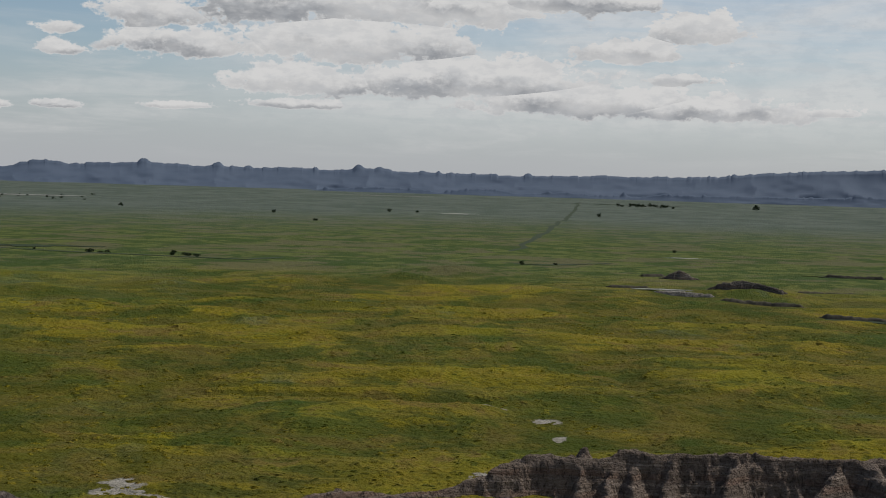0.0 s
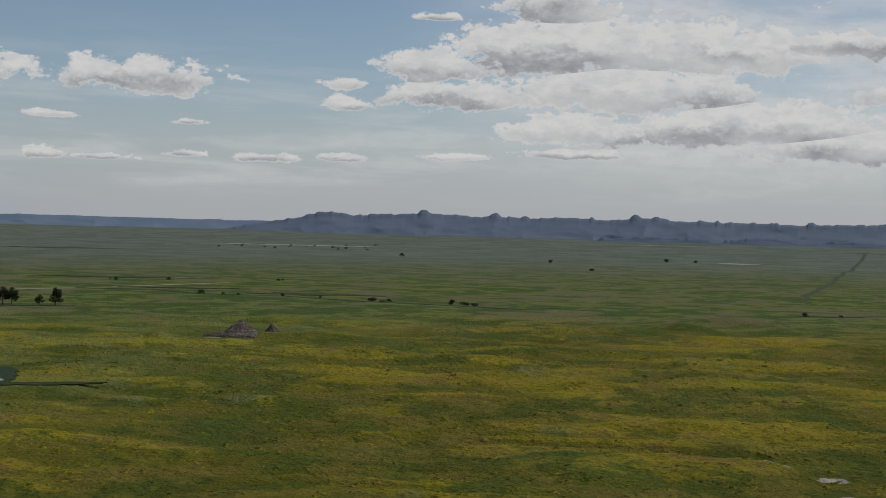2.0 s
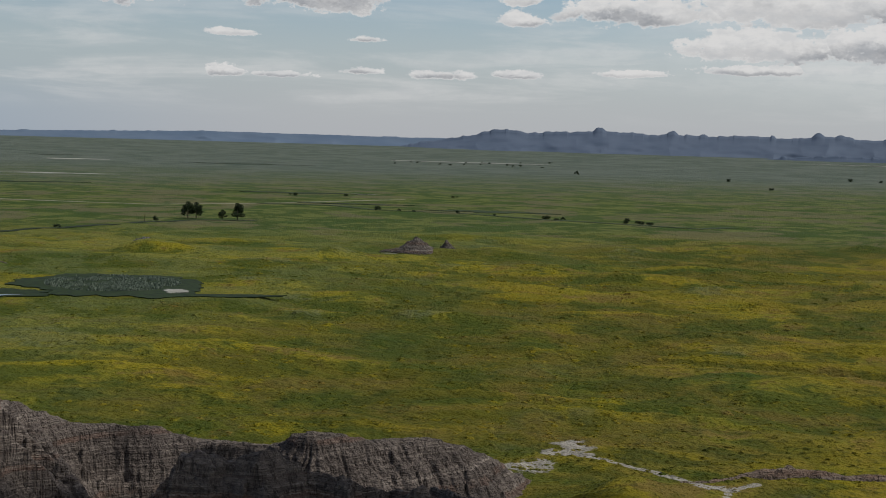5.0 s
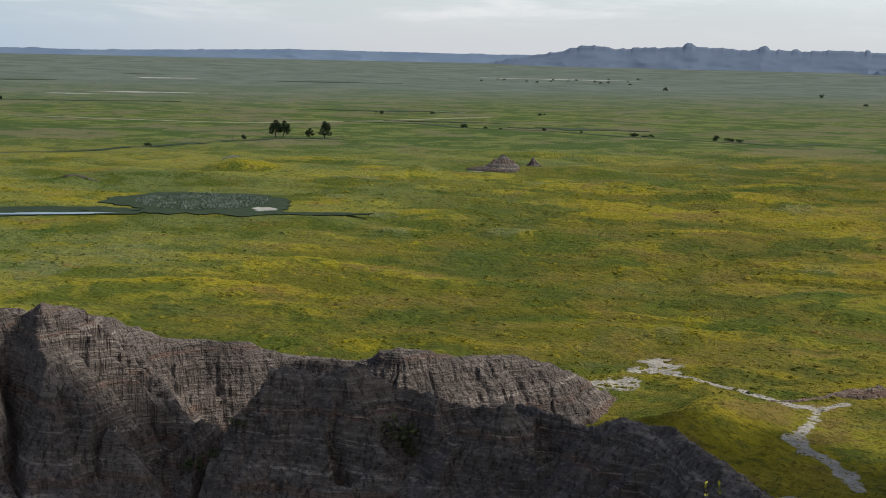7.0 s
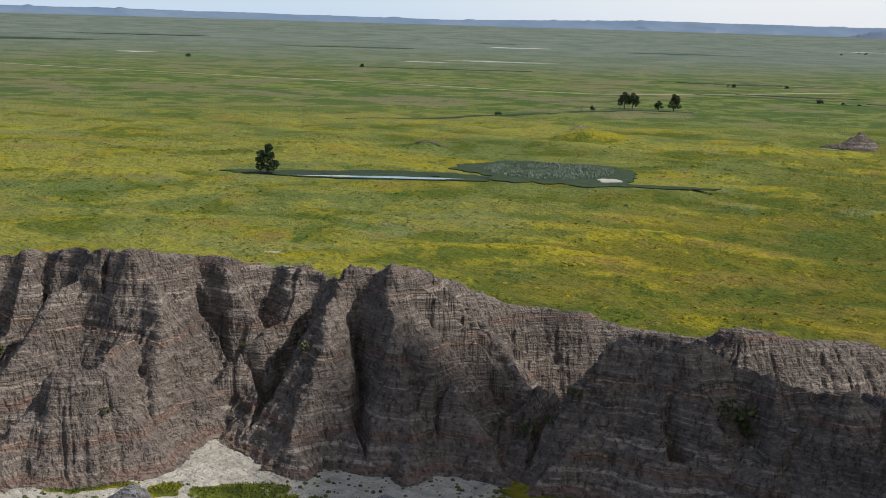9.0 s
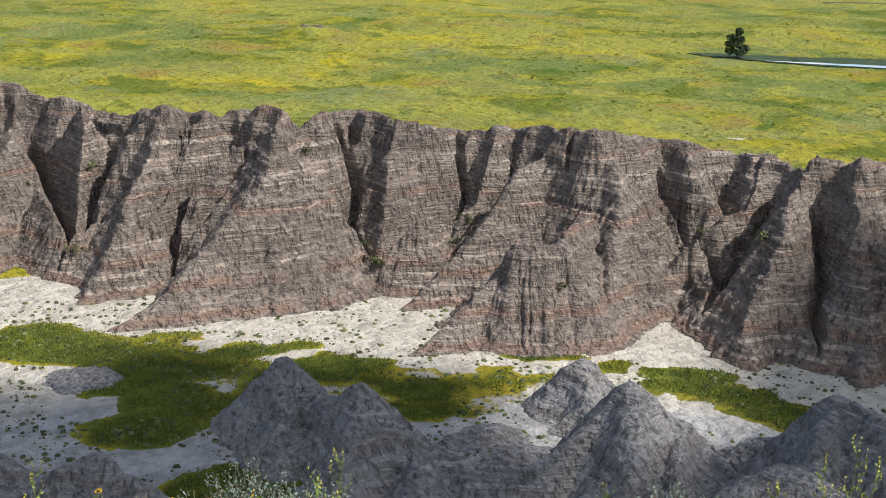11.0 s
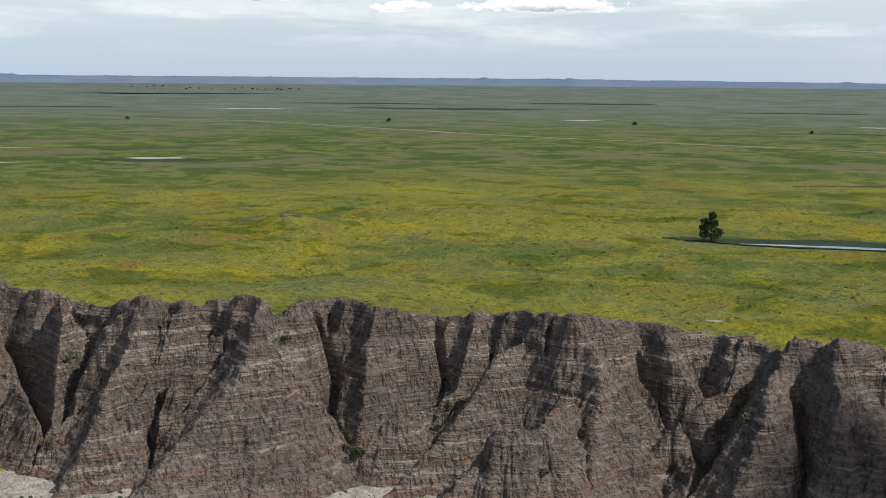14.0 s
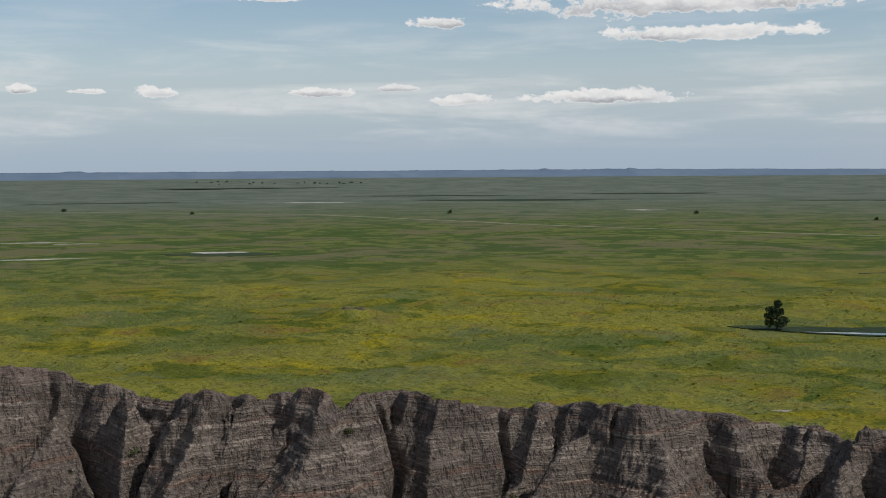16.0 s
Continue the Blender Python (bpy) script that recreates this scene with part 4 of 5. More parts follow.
def make_tree(m, height, width, seed, label, leaves=1500, group="", lean=0.0):
    """A tapered trunk with limbs, and a crown of many small leaves in uneven lobes."""
    rng = np.random.default_rng(seed)
    root = thing("tree", m, label, "tree", group)
    bm = bmesh.new()
    top = Vector((lean * height, 0, height * 0.8))
    trunk = [Vector((0, 0, -0.3)), Vector((0.1, 0.05, height * 0.2)), Vector((lean * height * 0.5, 0.1, height * 0.45)), top]
    tube(bm, trunk, [height * 0.035, height * 0.03, height * 0.022, height * 0.008])
    lobes = []
    for i in range(11):
        k = rng.uniform(0.18, 0.85)
        base = Vector((lean * height * k, 0.05, height * k * 0.8))
        ang, reach = rng.uniform(0, math.tau), width * 0.5 * rng.uniform(0.35, 0.8) * (1.15 - 0.6 * k)
        tip = base + Vector((math.cos(ang) * reach, math.sin(ang) * reach, height * rng.uniform(0.06, 0.16)))
        tube(bm, [base, base.lerp(tip, 0.5) + Vector((0, 0, 0.15)), tip], [height * 0.012, height * 0.008, height * 0.004], 5)
        lobes.append((np.array(tip), width * rng.uniform(0.22, 0.33), height * rng.uniform(0.10, 0.17)))
    lobes.append((np.array(top) + (0, 0, height * 0.08), width * 0.2, height * 0.12))
    part("trunk", bm, BARK, root, "dark bare trunk and limbs")
    pts = []
    for c, rw, rh in lobes:
        q = rng.normal(size=(leaves // len(lobes), 3))
        q /= np.linalg.norm(q, axis=1)[:, None]
        q *= rng.uniform(0.35, 1.0, (len(q), 1)) ** 0.6
        pts.append(c + q * (rw, rw, rh))
    v, f = leaf_quads(np.concatenate(pts), height * 0.026 + 0.08, rng)
    quads_object("crown", v, f, LEAF, root, "dense dark green leaves")
    return root


def bush_mesh(seed, size, leaves, mat, leaf=0.1):
    rng = np.random.default_rng(seed)
    pts = []
    for i in range(6):
        c = rng.normal(size=3) * (0.4, 0.4, 0.15) * size + (0, 0, size * 0.38)
        q = rng.normal(size=(leaves // 6, 3))
        q /= np.linalg.norm(q, axis=1)[:, None]
        pts.append(c + q * rng.uniform(0.4, 1, (len(q), 1)) * size * (0.38, 0.38, 0.33))
    p = np.concatenate(pts)
    p[:, 2] = np.abs(p[:, 2])
    v, f = leaf_quads(p, size * leaf, rng)
    me = mesh_object("shrub", v, f, mat, False)
    data = me.data
    bpy.data.objects.remove(me)
    return data


def place(name, data, az, r, z, scale, label, category, group="", turn=0.0):
    ob = new(name, data)
    ob.matrix_world = Matrix.Translation(spot(az, r, z)) @ Matrix.Rotation(turn, 4, "Z") @ Matrix.Diagonal((scale[0], scale[1], scale[2], 1))
    return tagged(ob, label, category, group)


def ground_z(az, r):
    p = spot(az, r)
    return float(ground_height(np.array([p.x]), np.array([p.y]))[0])


def wall_hit(az, dep):
    """Where the sight line at (bearing, depression) first meets the clay wall: distance and height."""
    a_, r_, h_ = wall_grid
    column = h_[:, int(np.argmin(np.abs(a_ - az)))]
    sight = EYE - r_ * math.tan(radians(dep))
    k = int(np.argmax(column > sight))
    return r_[k], column[k]


def flat_patch(name, az, r, a, b, mat, label, category, z=0.14, seed=0, turn=0.0, ragged=0.35, kind="structure", n=220):
    """A thin irregular sheet on the ground: a across the view, b along it."""
    ang = np.linspace(0, math.tau, n, endpoint=False)
    k = 1 + ragged * (vn(np.cos(ang) * 2.2 + 7, np.sin(ang) * 2.2 + 3, seed) + 0.5 * vn(np.cos(ang) * 6 + 7, np.sin(ang) * 6 + 3, seed + 1) + 0.15 * vn(np.cos(ang) * 19 + 7, np.sin(ang) * 19 + 3, seed + 2))
    ring = np.stack([np.cos(ang) * a * k, np.sin(ang) * b * k, 0 * ang], -1)
    inner = ring * 0.5
    verts = np.concatenate([ring - (0, 0, 0.25), ring, inner])
    i = np.arange(n)
    j = (i + 1) % n
    faces = np.concatenate([np.stack([i, j, j + n, i + n], 1), np.stack([i + n, j + n, j + 2 * n, i + 2 * n], 1)])
    half = np.array([[2 * n + q, 2 * n + q + 1, 2 * n + n - 2 - q, 2 * n + n - 1 - q] for q in range(0, n // 2 - 1)])
    ob = mesh_object(name, verts, np.concatenate([faces, half]), mat, False)
    ob.matrix_world = Matrix.Translation(spot(az, r, ground_z(az, r) + z)) @ Matrix.Rotation(radians(az + turn), 4, "Z")
    return tagged(ob, label, category, kind=kind)


def strip(name, line, width, mat, label, category, z=0.12, seed=0, rise=16.0):
    """A ribbon on the plain along (bearing, distance) corners."""
    pts = [spot(az, r) for az, r in line]
    path = []
    for a, b in zip(pts, pts[1:]):
        n = max(2, int((b - a).length / 14))
        path += [a.lerp(b, k / n) for k in range(n)]
    path.append(pts[-1])
    P = np.array(path)
    d = np.gradient(P, axis=0)
    side = np.stack([-d[:, 1], d[:, 0]], -1)
    side /= np.linalg.norm(side, axis=1)[:, None]
    s_ = np.arange(len(P))
    P[:, :2] += side * (vn(s_ / 5.0, 0.5, seed) * width * 0.8)[:, None]
    w1 = width * (0.5 + 0.25 * vn(s_ / 3.0, 1.5, seed + 1))[:, None]
    L, Rt = P[:, :2] - side * w1, P[:, :2] + side * w1
    zl = ground_height(P[:, 0], P[:, 1]) + z
    verts = np.concatenate([np.column_stack([L, zl - 0.3]), np.column_stack([L, zl]), np.column_stack([Rt, zl]), np.column_stack([Rt, zl - 0.3])])
    ob = mesh_object(name, verts, grid_faces(4, len(P)), mat, False)
    return tagged(ob, label, category, kind="structure")


# ---- unseen cumulus clouds, added overhead to shade the near hills ----
CLOUD_WHITE = plain_material("cloud_white", (0.78, 0.78, 0.79), (0.86, 0.86, 0.86), 0.02, 1.0, 5.0, 0.0)


def cumulus(m, across, height, seed):
    """A flat-based heap of rounded billows, as one mesh."""
    rng = np.random.default_rng(seed)
    bm = bmesh.new()
    for k in range(34):
        q, d = rng.uniform(0, math.tau), across * 0.80 * math.sqrt(rng.uniform(0, 1))
        size = across * rng.uniform(0.16, 0.30) * (1.2 - 0.5 * d / across)
        at = Vector((math.cos(q) * d, math.sin(q) * d, size * 0.35 + height * rng.uniform(0, 0.6) * (1 - d / across)))
        bmesh.ops.create_icosphere(bm, subdivisions=3, radius=size, matrix=Matrix.Translation(at) @ Matrix.Diagonal((1, 1, 0.7, 1)))
    for v in bm.verts:
        n = noise.fractal(v.co / (across * 0.16), 1.0, 2.0, 4)
        v.co += v.co.normalized() * n * across * 0.035
        v.co.z = max(v.co.z, -across * 0.03 + 0.01 * across * n)
    me = bpy.data.meshes.new("shade_cumulus")
    bm.to_mesh(me)
    bm.free()
    me.polygons.foreach_set("use_smooth", np.full(len(me.polygons), True))
    me.materials.append(CLOUD_WHITE)
    ob = new("backdrop_cloud", me)
    ob.matrix_world = m
    return tagged(ob, "unseen white cumulus cloud with a flat base, added to shade the near ground", "cloud", kind="structure")


# each unseen cloud stands sunward of the ground it is placed to shade
far_up = 800.0
toward = spot(SUN_AZ, far_up / math.tan(radians(SUN_EL)), far_up)
for caz, cr, across, sd in ((28.0, 146.0, 51.0, 77), (66.0, 110.0, 53.0, 78), (8.0, 164.0, 52.0, 79)):
    cumulus(Matrix.Translation(spot(caz, cr) + toward), across, across * 0.6, sd)


# ---- features of the plain ----
WATER, wt, wb = material("pond_water")
wt.t.links.new(wt.mix(wt.noise(wt.n("ShaderNodeNewGeometry").outputs["Position"], 0.2), (0.03, 0.045, 0.05), (0.06, 0.07, 0.07)), wb.inputs["Base Color"])
wb.inputs["Roughness"].default_value, wb.inputs["Specular IOR Level"].default_value = 0.06, 0.6
TRACK = plain_material("pale_track", (0.16, 0.16, 0.10), (0.24, 0.23, 0.16), 0.05)
ALKALI = plain_material("alkali_flat", (0.20, 0.20, 0.17), (0.38, 0.37, 0.33), 0.05)
DARKGRASS = plain_material("wet_grass", (0.009, 0.018, 0.008), (0.028, 0.044, 0.015), 0.35)
REED = leaf_material("reed_leaf", (0.08, 0.11, 0.075), (0.22, 0.26, 0.2))
BANK = plain_material("cut_bank", (0.035, 0.032, 0.024), (0.085, 0.075, 0.055), 0.3)

flat_patch("water", 38.3, 474.5, 27, 2.9, WATER, "narrow pond of still water reflecting the sky", "pond", z=0.45, seed=4, ragged=0.2)
flat_patch("alkali_flat", 29.25, 485, 3.6, 5.5, ALKALI, "small pale dry patch beside the marsh", "clay patch", z=0.5, seed=5)
flat_patch("wet_meadow", 31.8, 510, 33, 38, DARKGRASS, "dark green wet meadow round the reeds", "meadow", z=0.35, seed=6, ragged=0.22)
flat_patch("wet_meadow", 38.6, 482, 44, 13, DARKGRASS, "dark green bank of the pond", "meadow", z=0.32, seed=7, ragged=0.2)
flat_patch("wet_meadow", 28.2, 476, 24, 4.5, DARKGRASS, "dark green wet strip of meadow", "meadow", z=0.3, seed=8, ragged=0.3)
flat_patch("wet_meadow", 44.0, 487, 9, 6, DARKGRASS, "dark green bank under the lone tree", "meadow", z=0.3, seed=9)
flat_patch("wet_meadow", 65.8, 930, 34, 26, DARKGRASS, "dark wet hollow in the pasture", "meadow", seed=10)
flat_patch("water", 65.9, 950, 17, 7, ALKALI, "pale pan in the hollow", "clay patch", z=0.25, seed=11)

PANS = [(34, 1800, 60, 40), (37, 1720, 30, 25), (17.5, 3200, 160, 90), (33.2, 2700, 50, 60), (48.6, 1853, 22, 35), (73.6, 1130, 26, 12), (73.4, 915, 22, 10), (71.8, 1100, 14, 8), (23.0, 1350, 40, 18), (-0.5, 2600, 40, 50),
        (62, 2400, 60, 40), (-9.0, 770, 14, 10), (2.0, 3900, 120, 60), (-10, 1150, 16, 10)]
for k, (paz, pr, pa, pb) in enumerate(PANS):
    flat_patch("alkali_flat", paz, pr, pa, pb * 0.5, ALKALI, "pale alkali flat in the grass", "clay patch", z=0.2, seed=20 + k, ragged=0.5)
DARKS = [(53.5, 2500, 160, 120), (49, 3000, 120, 160), (66, 3600, 260, 200), (36, 1500, 60, 20), (24.5, 1350, 60, 30), (22.0, 1150, 50, 14), (-16.3, 966, 22, 9), (-16.6, 663, 18, 9), (16.5, 1085, 50, 30), (33.9, 2985, 40, 50), (58, 2900, 140, 120),
         (-8.0, 3700, 140, 50), (27, 2600, 90, 60), (70, 2500, 120, 90), (40, 2400, 100, 70)]
for k, (paz, pr, pa, pb) in enumerate(DARKS):
    flat_patch("dark_meadow", paz, pr, pa, pb * 0.5, DARKGRASS, "dark green ragged patch in the pasture", "meadow", z=0.25, seed=50 + k, ragged=0.5)

strip("dirt_track", [(74.4, 2058), (62.0, 1746), (51.8, 1348), (39.1, 1157), (30.3, 1078), (25.1, 1139), (20.0, 1260)], 5.0, TRACK, "pale grassy vehicle track across the pasture", "track")
strip("dirt_track", [(-3.0, 1176), (-4.2, 1650), (-5.3, 2863), (-5.6, 3800)], 7.0, DARKGRASS, "dark fence line running straight across the plain", "track", seed=3)
CREEK = [(40, 742), (36.5, 770), (33.9, 800), (31.0, 850), (28.6, 902), (26.0, 900)]
CREEK_B = [(26, 1130), (23.0, 1120), (21.1, 1064), (17.8, 1051), (14.2, 1000), (12.0, 985), (9.9, 968), (7.9, 949), (6.4, 980)]
CREEK_C = [(-3.0, 985), (-4.5, 985), (-6.0, 1012), (-7.0, 1030)]
for k, line in enumerate((CREEK, CREEK_B, CREEK_C)):
    strip("creek_bed", line, 7.0, DARKGRASS, "dark overgrown creek bed winding through the pasture", "creek", seed=6 + k, z=0.16)

# lone tree, the three trees by the creek, small trees and bushes
make_tree(pose(*spot(43.3, 482, ground_z(43.3, 482)), 0, 0, 40), 10.4, 7.6, 11, "lone dark green cottonwood tree at the end of the pond", 3600, lean=0.03)
for taz, tr, th, tw, sd in ((28.78, 912, 11.2, 8.2, 3), (28.45, 913, 10.6, 8.0, 4), (27.4, 906, 6.6, 5.6, 5), (26.8, 898, 11.2, 8.4, 6)):
    make_tree(pose(*spot(taz, tr, ground_z(taz, tr)), 0, 0, sd * 50), th, tw, sd, "dark green cottonwood tree beside the creek", 2200, "trees by the creek")
BUSHES = [bush_mesh(k, 1.0, 240, LEAF, 0.12) for k in range(4)]
rngp = np.random.default_rng(5)


def plain_bush(az, r, size, label="dark rounded bush in the open pasture", group="bushes of the plain"):
    place("bush", BUSHES[int(rngp.integers(4))], az, r, ground_z(az, r) - 0.05, (size, size, size * rngp.uniform(0.8, 1.25)), label, "bush", group, rngp.uniform(0, 6.28))


for q in ((30.1, 890, 2.9), (33.9, 806, 2.8), (14.15, 1005, 4.0), (13.75, 1000, 2.4), (13.5, 1005, 2.6), (10.85, 985, 3.6), (10.4, 982, 3.2), (10.2, 980, 2.4), (9.9, 972, 3.0), (17.8, 1051, 3.2), (20.2, 1062, 2.2),
          (21.1, 1064, 3.4), (19.6, 1055, 2.0), (16.3, 1030, 2.0), (-3.3, 975, 3.0), (-4.7, 985, 2.6), (-6.4, 2700, 7.0), (5.2, 1900, 5.0), (6.9, 2300, 6.0), (1.0, 2600, 6.0), (2.2, 2600, 6.0), (13, 2500, 6.0),
          (22.4, 1300, 3.0), (24.5, 1280, 3.5), (18.0, 1320, 3.0), (39.5, 1500, 4), (46.5, 1700, 4.5), (56.5, 1750, 5.0), (67, 1800, 4), (-9.5, 1250, 3.0), (-12.7, 3600, 12.0), (72.0, 2000, 5)):
    plain_bush(*q)
for k in range(26):
    plain_bush(rngp.uniform(-9.5, -7.0), rngp.uniform(3500, 3700), rngp.uniform(5, 9), "distant dark tree in a shelter belt", "far trees")
for k in range(22):
    plain_bush(rngp.uniform(14, 21), rngp.uniform(2900, 3300), rngp.uniform(2.5, 4.5), "distant dark bush on the plain", "far trees")
for k in range(20):
    plain_bush(rngp.uniform(60, 68), rngp.uniform(3900, 4200), rngp.uniform(3, 5.5), "distant dark tree on the plain", "far trees")
bm = bmesh.new()
tube(bm, [Vector((0, 0, -0.2)), Vector((0.1, 0, 2.2)), Vector((0.0, 0.1, 4.4))], [0.16, 0.12, 0.05])
tube(bm, [Vector((0.05, 0, 2.4)), Vector((0.7, 0.2, 3.6))], [0.08, 0.03])
dead = thing("dead_tree", pose(*spot(30.5, 861, ground_z(30.5, 861))), "bare grey dead tree trunk by the creek", "tree")
part("trunk", bm, BARK, dead)

# clay knobs and bluffs that stand out of the plain
KNOB = [{"line": [(20.9, 4.62, 681), (20.2, 4.45, 681), (19.75, 4.12, 682), (19.45, 3.98, 683), (19.1, 4.2, 684)], "slope": 0.8, "rill": 0.5}]
landform("clay_butte", KNOB, 17.6, 22.5, 662, 708, 0.03, 0.5, DARK_CLAY, "steep knob of grey clay standing in the grass", "butte", terrace=0.6, floor=-0.2)
landform("clay_butte", [{"line": [(18.45, 4.35, 688), (18.2, 4.12, 688), (18.05, 4.35, 688)], "slope": 1.3, "rill": 0.6}], 17.2, 19.2, 672, 704, 0.03, 0.5, DARK_CLAY, "small sharp knob of grey clay in the grass", "butte",
         terrace=0.6, floor=-0.2)
BLUFFS = [  # crest as (bearing, height over the grass, distance), fan of bearings and distances, material
    ([(-8.9, 1.2, 752), (-10.0, 2.6, 752), (-11.0, 2.0, 752)], -8, -12, 735, 768, PALE_CLAY), ([(-11.4, 3.5, 770), (-12.3, 5.0, 772), (-13.0, 3.5, 770), (-13.8, 1.5, 765)], -10.5, -15, 745, 796, DARK_CLAY),
    ([(-9.3, 2.5, 880), (-9.75, 6.0, 882), (-10.2, 2.5, 880)], -8.5, -11, 860, 900, DARK_CLAY), ([(-7.0, 1.4, 790), (-8.4, 1.6, 790)], -6, -9.2, 776, 802, BANK),
    ([(-15.6, 2.0, 966), (-17.6, 2.0, 966)], -14.5, -19, 955, 978, BANK), ([(-11.6, 1.6, 720), (-14.5, 1.6, 722)], -11, -15.5, 708, 734, BANK), ([(-8.3, 1.5, 900), (-9.0, 2.0, 905)], -7.5, -9.8, 885, 920, BANK),
    ([(-15.6, 1.7, 668), (-18, 1.7, 668)], -14.8, -19, 656, 680, BANK), ([(60.85, 0.7, 521), (60.2, 0.8, 521)], 59.5, 61.6, 512, 534, BANK), ([(37.0, 0.9, 595), (36.4, 0.9, 595)], 35.6, 37.8, 586, 608, BANK),
    ([(30.75, 0.9, 670), (30.45, 1.2, 670)], 29.7, 31.4, 660, 684, GREY_CLAY), ([(-14.5, 1.2, 800), (-16.5, 1.4, 810)], -14, -17.2, 788, 822, BANK)]
for line, b0, b1, br0, br1, bmat in BLUFFS:
    line = [(q, math.degrees(math.atan((EYE - ground_z(q, r_) - h_) / r_)), r_) for q, h_, r_ in line]
    landform("clay_bluff", [{"line": line, "slope": 1.9, "back": 0.5, "rill": 0.7}], min(b0, b1), max(b0, b1), br0, br1, 0.04, 0.5, bmat, "low eroded bluff of bare clay in the grassland", "bluff", terrace=0.6, floor=-2.0, grain=1.1)
flat_patch("alkali_flat", 20.7, 674, 9, 5, ALKALI, "pale washed clay at the foot of the knob", "clay patch", z=0.3, seed=90)


# ---- vegetation that nobody could count ----
def scatter_tufts(name, pts, sizes, heights, mat, label, rng, kind="stuff"):
    """Low ragged clumps: an uneven five-sided mound each, as one object."""
    n = len(pts)
    ang = np.linspace(0, math.tau, 5, endpoint=False)[None, :] + rng.uniform(0, 6, (n, 1))
    k = sizes[:, None] * rng.uniform(0.6, 1.35, (n, 5))
    ring = np.stack([np.cos(ang) * k, np.sin(ang) * k, np.full((n, 5), -0.12)], -1) + pts[:, None, :]
    midr = np.stack([np.cos(ang + 0.4) * k * 0.62, np.sin(ang + 0.4) * k * 0.62, heights[:, None] * rng.uniform(0.5, 1.0, (n, 5))], -1) + pts[:, None, :]
    verts = np.concatenate([ring, midr], 1).reshape(-1, 3)
    base = np.arange(n)[:, None] * 10
    i = np.arange(5)
    j = (i + 1) % 5
    sides = np.stack([base + i, base + j, base + j + 5, base + i + 5], -1).reshape(-1, 4)
    top = np.concatenate([base + 5, base + 6, base + 7, base + 8], 1)
    ob = mesh_object(name, verts, np.concatenate([sides, top]), mat, True)
    lay = ob.data.color_attributes.new("cover", "FLOAT_COLOR", "POINT")
    lay.data.foreach_set("color", np.zeros(len(verts) * 4, np.float32))
    return tagged(ob, label, "vegetation", kind=kind)


def fan_points(n, az0, az1, r0, r1, rng, power=1.0):
    az = rng.uniform(az0, az1, n)
    r = r0 + (r1 - r0) * rng.uniform(0, 1, n) ** power
    a = np.radians(az)
    return -np.sin(a) * r, np.cos(a) * r


rng = np.random.default_rng(17)
X, Y = fan_points(9000, -19, 77, 232, 640, rng, 1.5)
dense = fbm(X / 26, Y / 26, 4, 91) + 0.25 * fbm(X / 5, Y / 5, 2, 93)
ok = dense > -0.2
X, Y = X[ok], Y[ok]
sz = rng.uniform(0.35, 1.1, len(X)) * (0.6 + 0.9 * np.hypot(X, Y) / 500)
scatter_tufts("clover_clumps", np.column_stack([X, Y, ground_height(X, Y)]), sz, sz * 0.22, GROUND, "ragged clumps of yellow clover and green weeds", rng)

X, Y = fan_points(11000, -19, 16, 140, 245, rng)
sz = rng.uniform(0.12, 0.4, len(X))
scatter_tufts("clover_clumps", np.column_stack([X, Y, ground_height(X, Y)]), sz, sz * 0.22, GROUND, "ragged clumps of green weeds below the ridge", rng)

X, Y = fan_points(9000, 33, 77, 124, 186, rng)
dense = fbm(X / 7, Y / 7, 4, 95) + 0.15
ok = (dense > 0.05)
X, Y = X[ok], Y[ok]
sz = 0.07 + 0.42 * rng.uniform(0, 1, len(X)) ** 3
scatter_tufts("basin_shrubs", np.column_stack([X, Y, ground_height(X, Y)]), sz, sz * 0.6, SHRUB, "small dark shrubs dotted over the pale wash", rng)

def reed_bed(pts, h, rng, wide=0.28):
    n = len(pts)
    lean = rng.normal(size=(n, 2)) * 0.25 * h
    a = rng.uniform(0, math.tau, n)
    wv = np.stack([np.cos(a), np.sin(a), 0 * a], -1) * wide
    hh = (h * rng.uniform(0.6, 1.3, n))
    tip = np.column_stack([lean, hh])
    v = np.stack([pts - wv, pts + wv, pts + tip + wv * 0.3, pts + tip - wv * 0.3], 1).reshape(-1, 3)
    return v, np.arange(4 * n).reshape(n, 4)


c = spot(31.7, 512)
ang, rad = rng.uniform(0, math.tau, 9000), np.sqrt(rng.uniform(0, 1, 9000))
qx, qy = np.cos(ang) * rad * 24, np.sin(ang) * rad * 27
t_ = radians(31.7)
X, Y = c.x + qx * math.cos(t_) - qy * math.sin(t_), c.y + qx * math.sin(t_) + qy * math.cos(t_)
ok = fbm(X / 5, Y / 5, 3, 97) > -0.12
v, f = reed_bed(np.column_stack([X[ok], Y[ok], ground_height(X[ok], Y[ok]) + 0.2]), 0.7, rng)
tagged(quads_object("reeds", v, f, REED), "grey-green reeds filling the marsh", "reeds", kind="stuff")


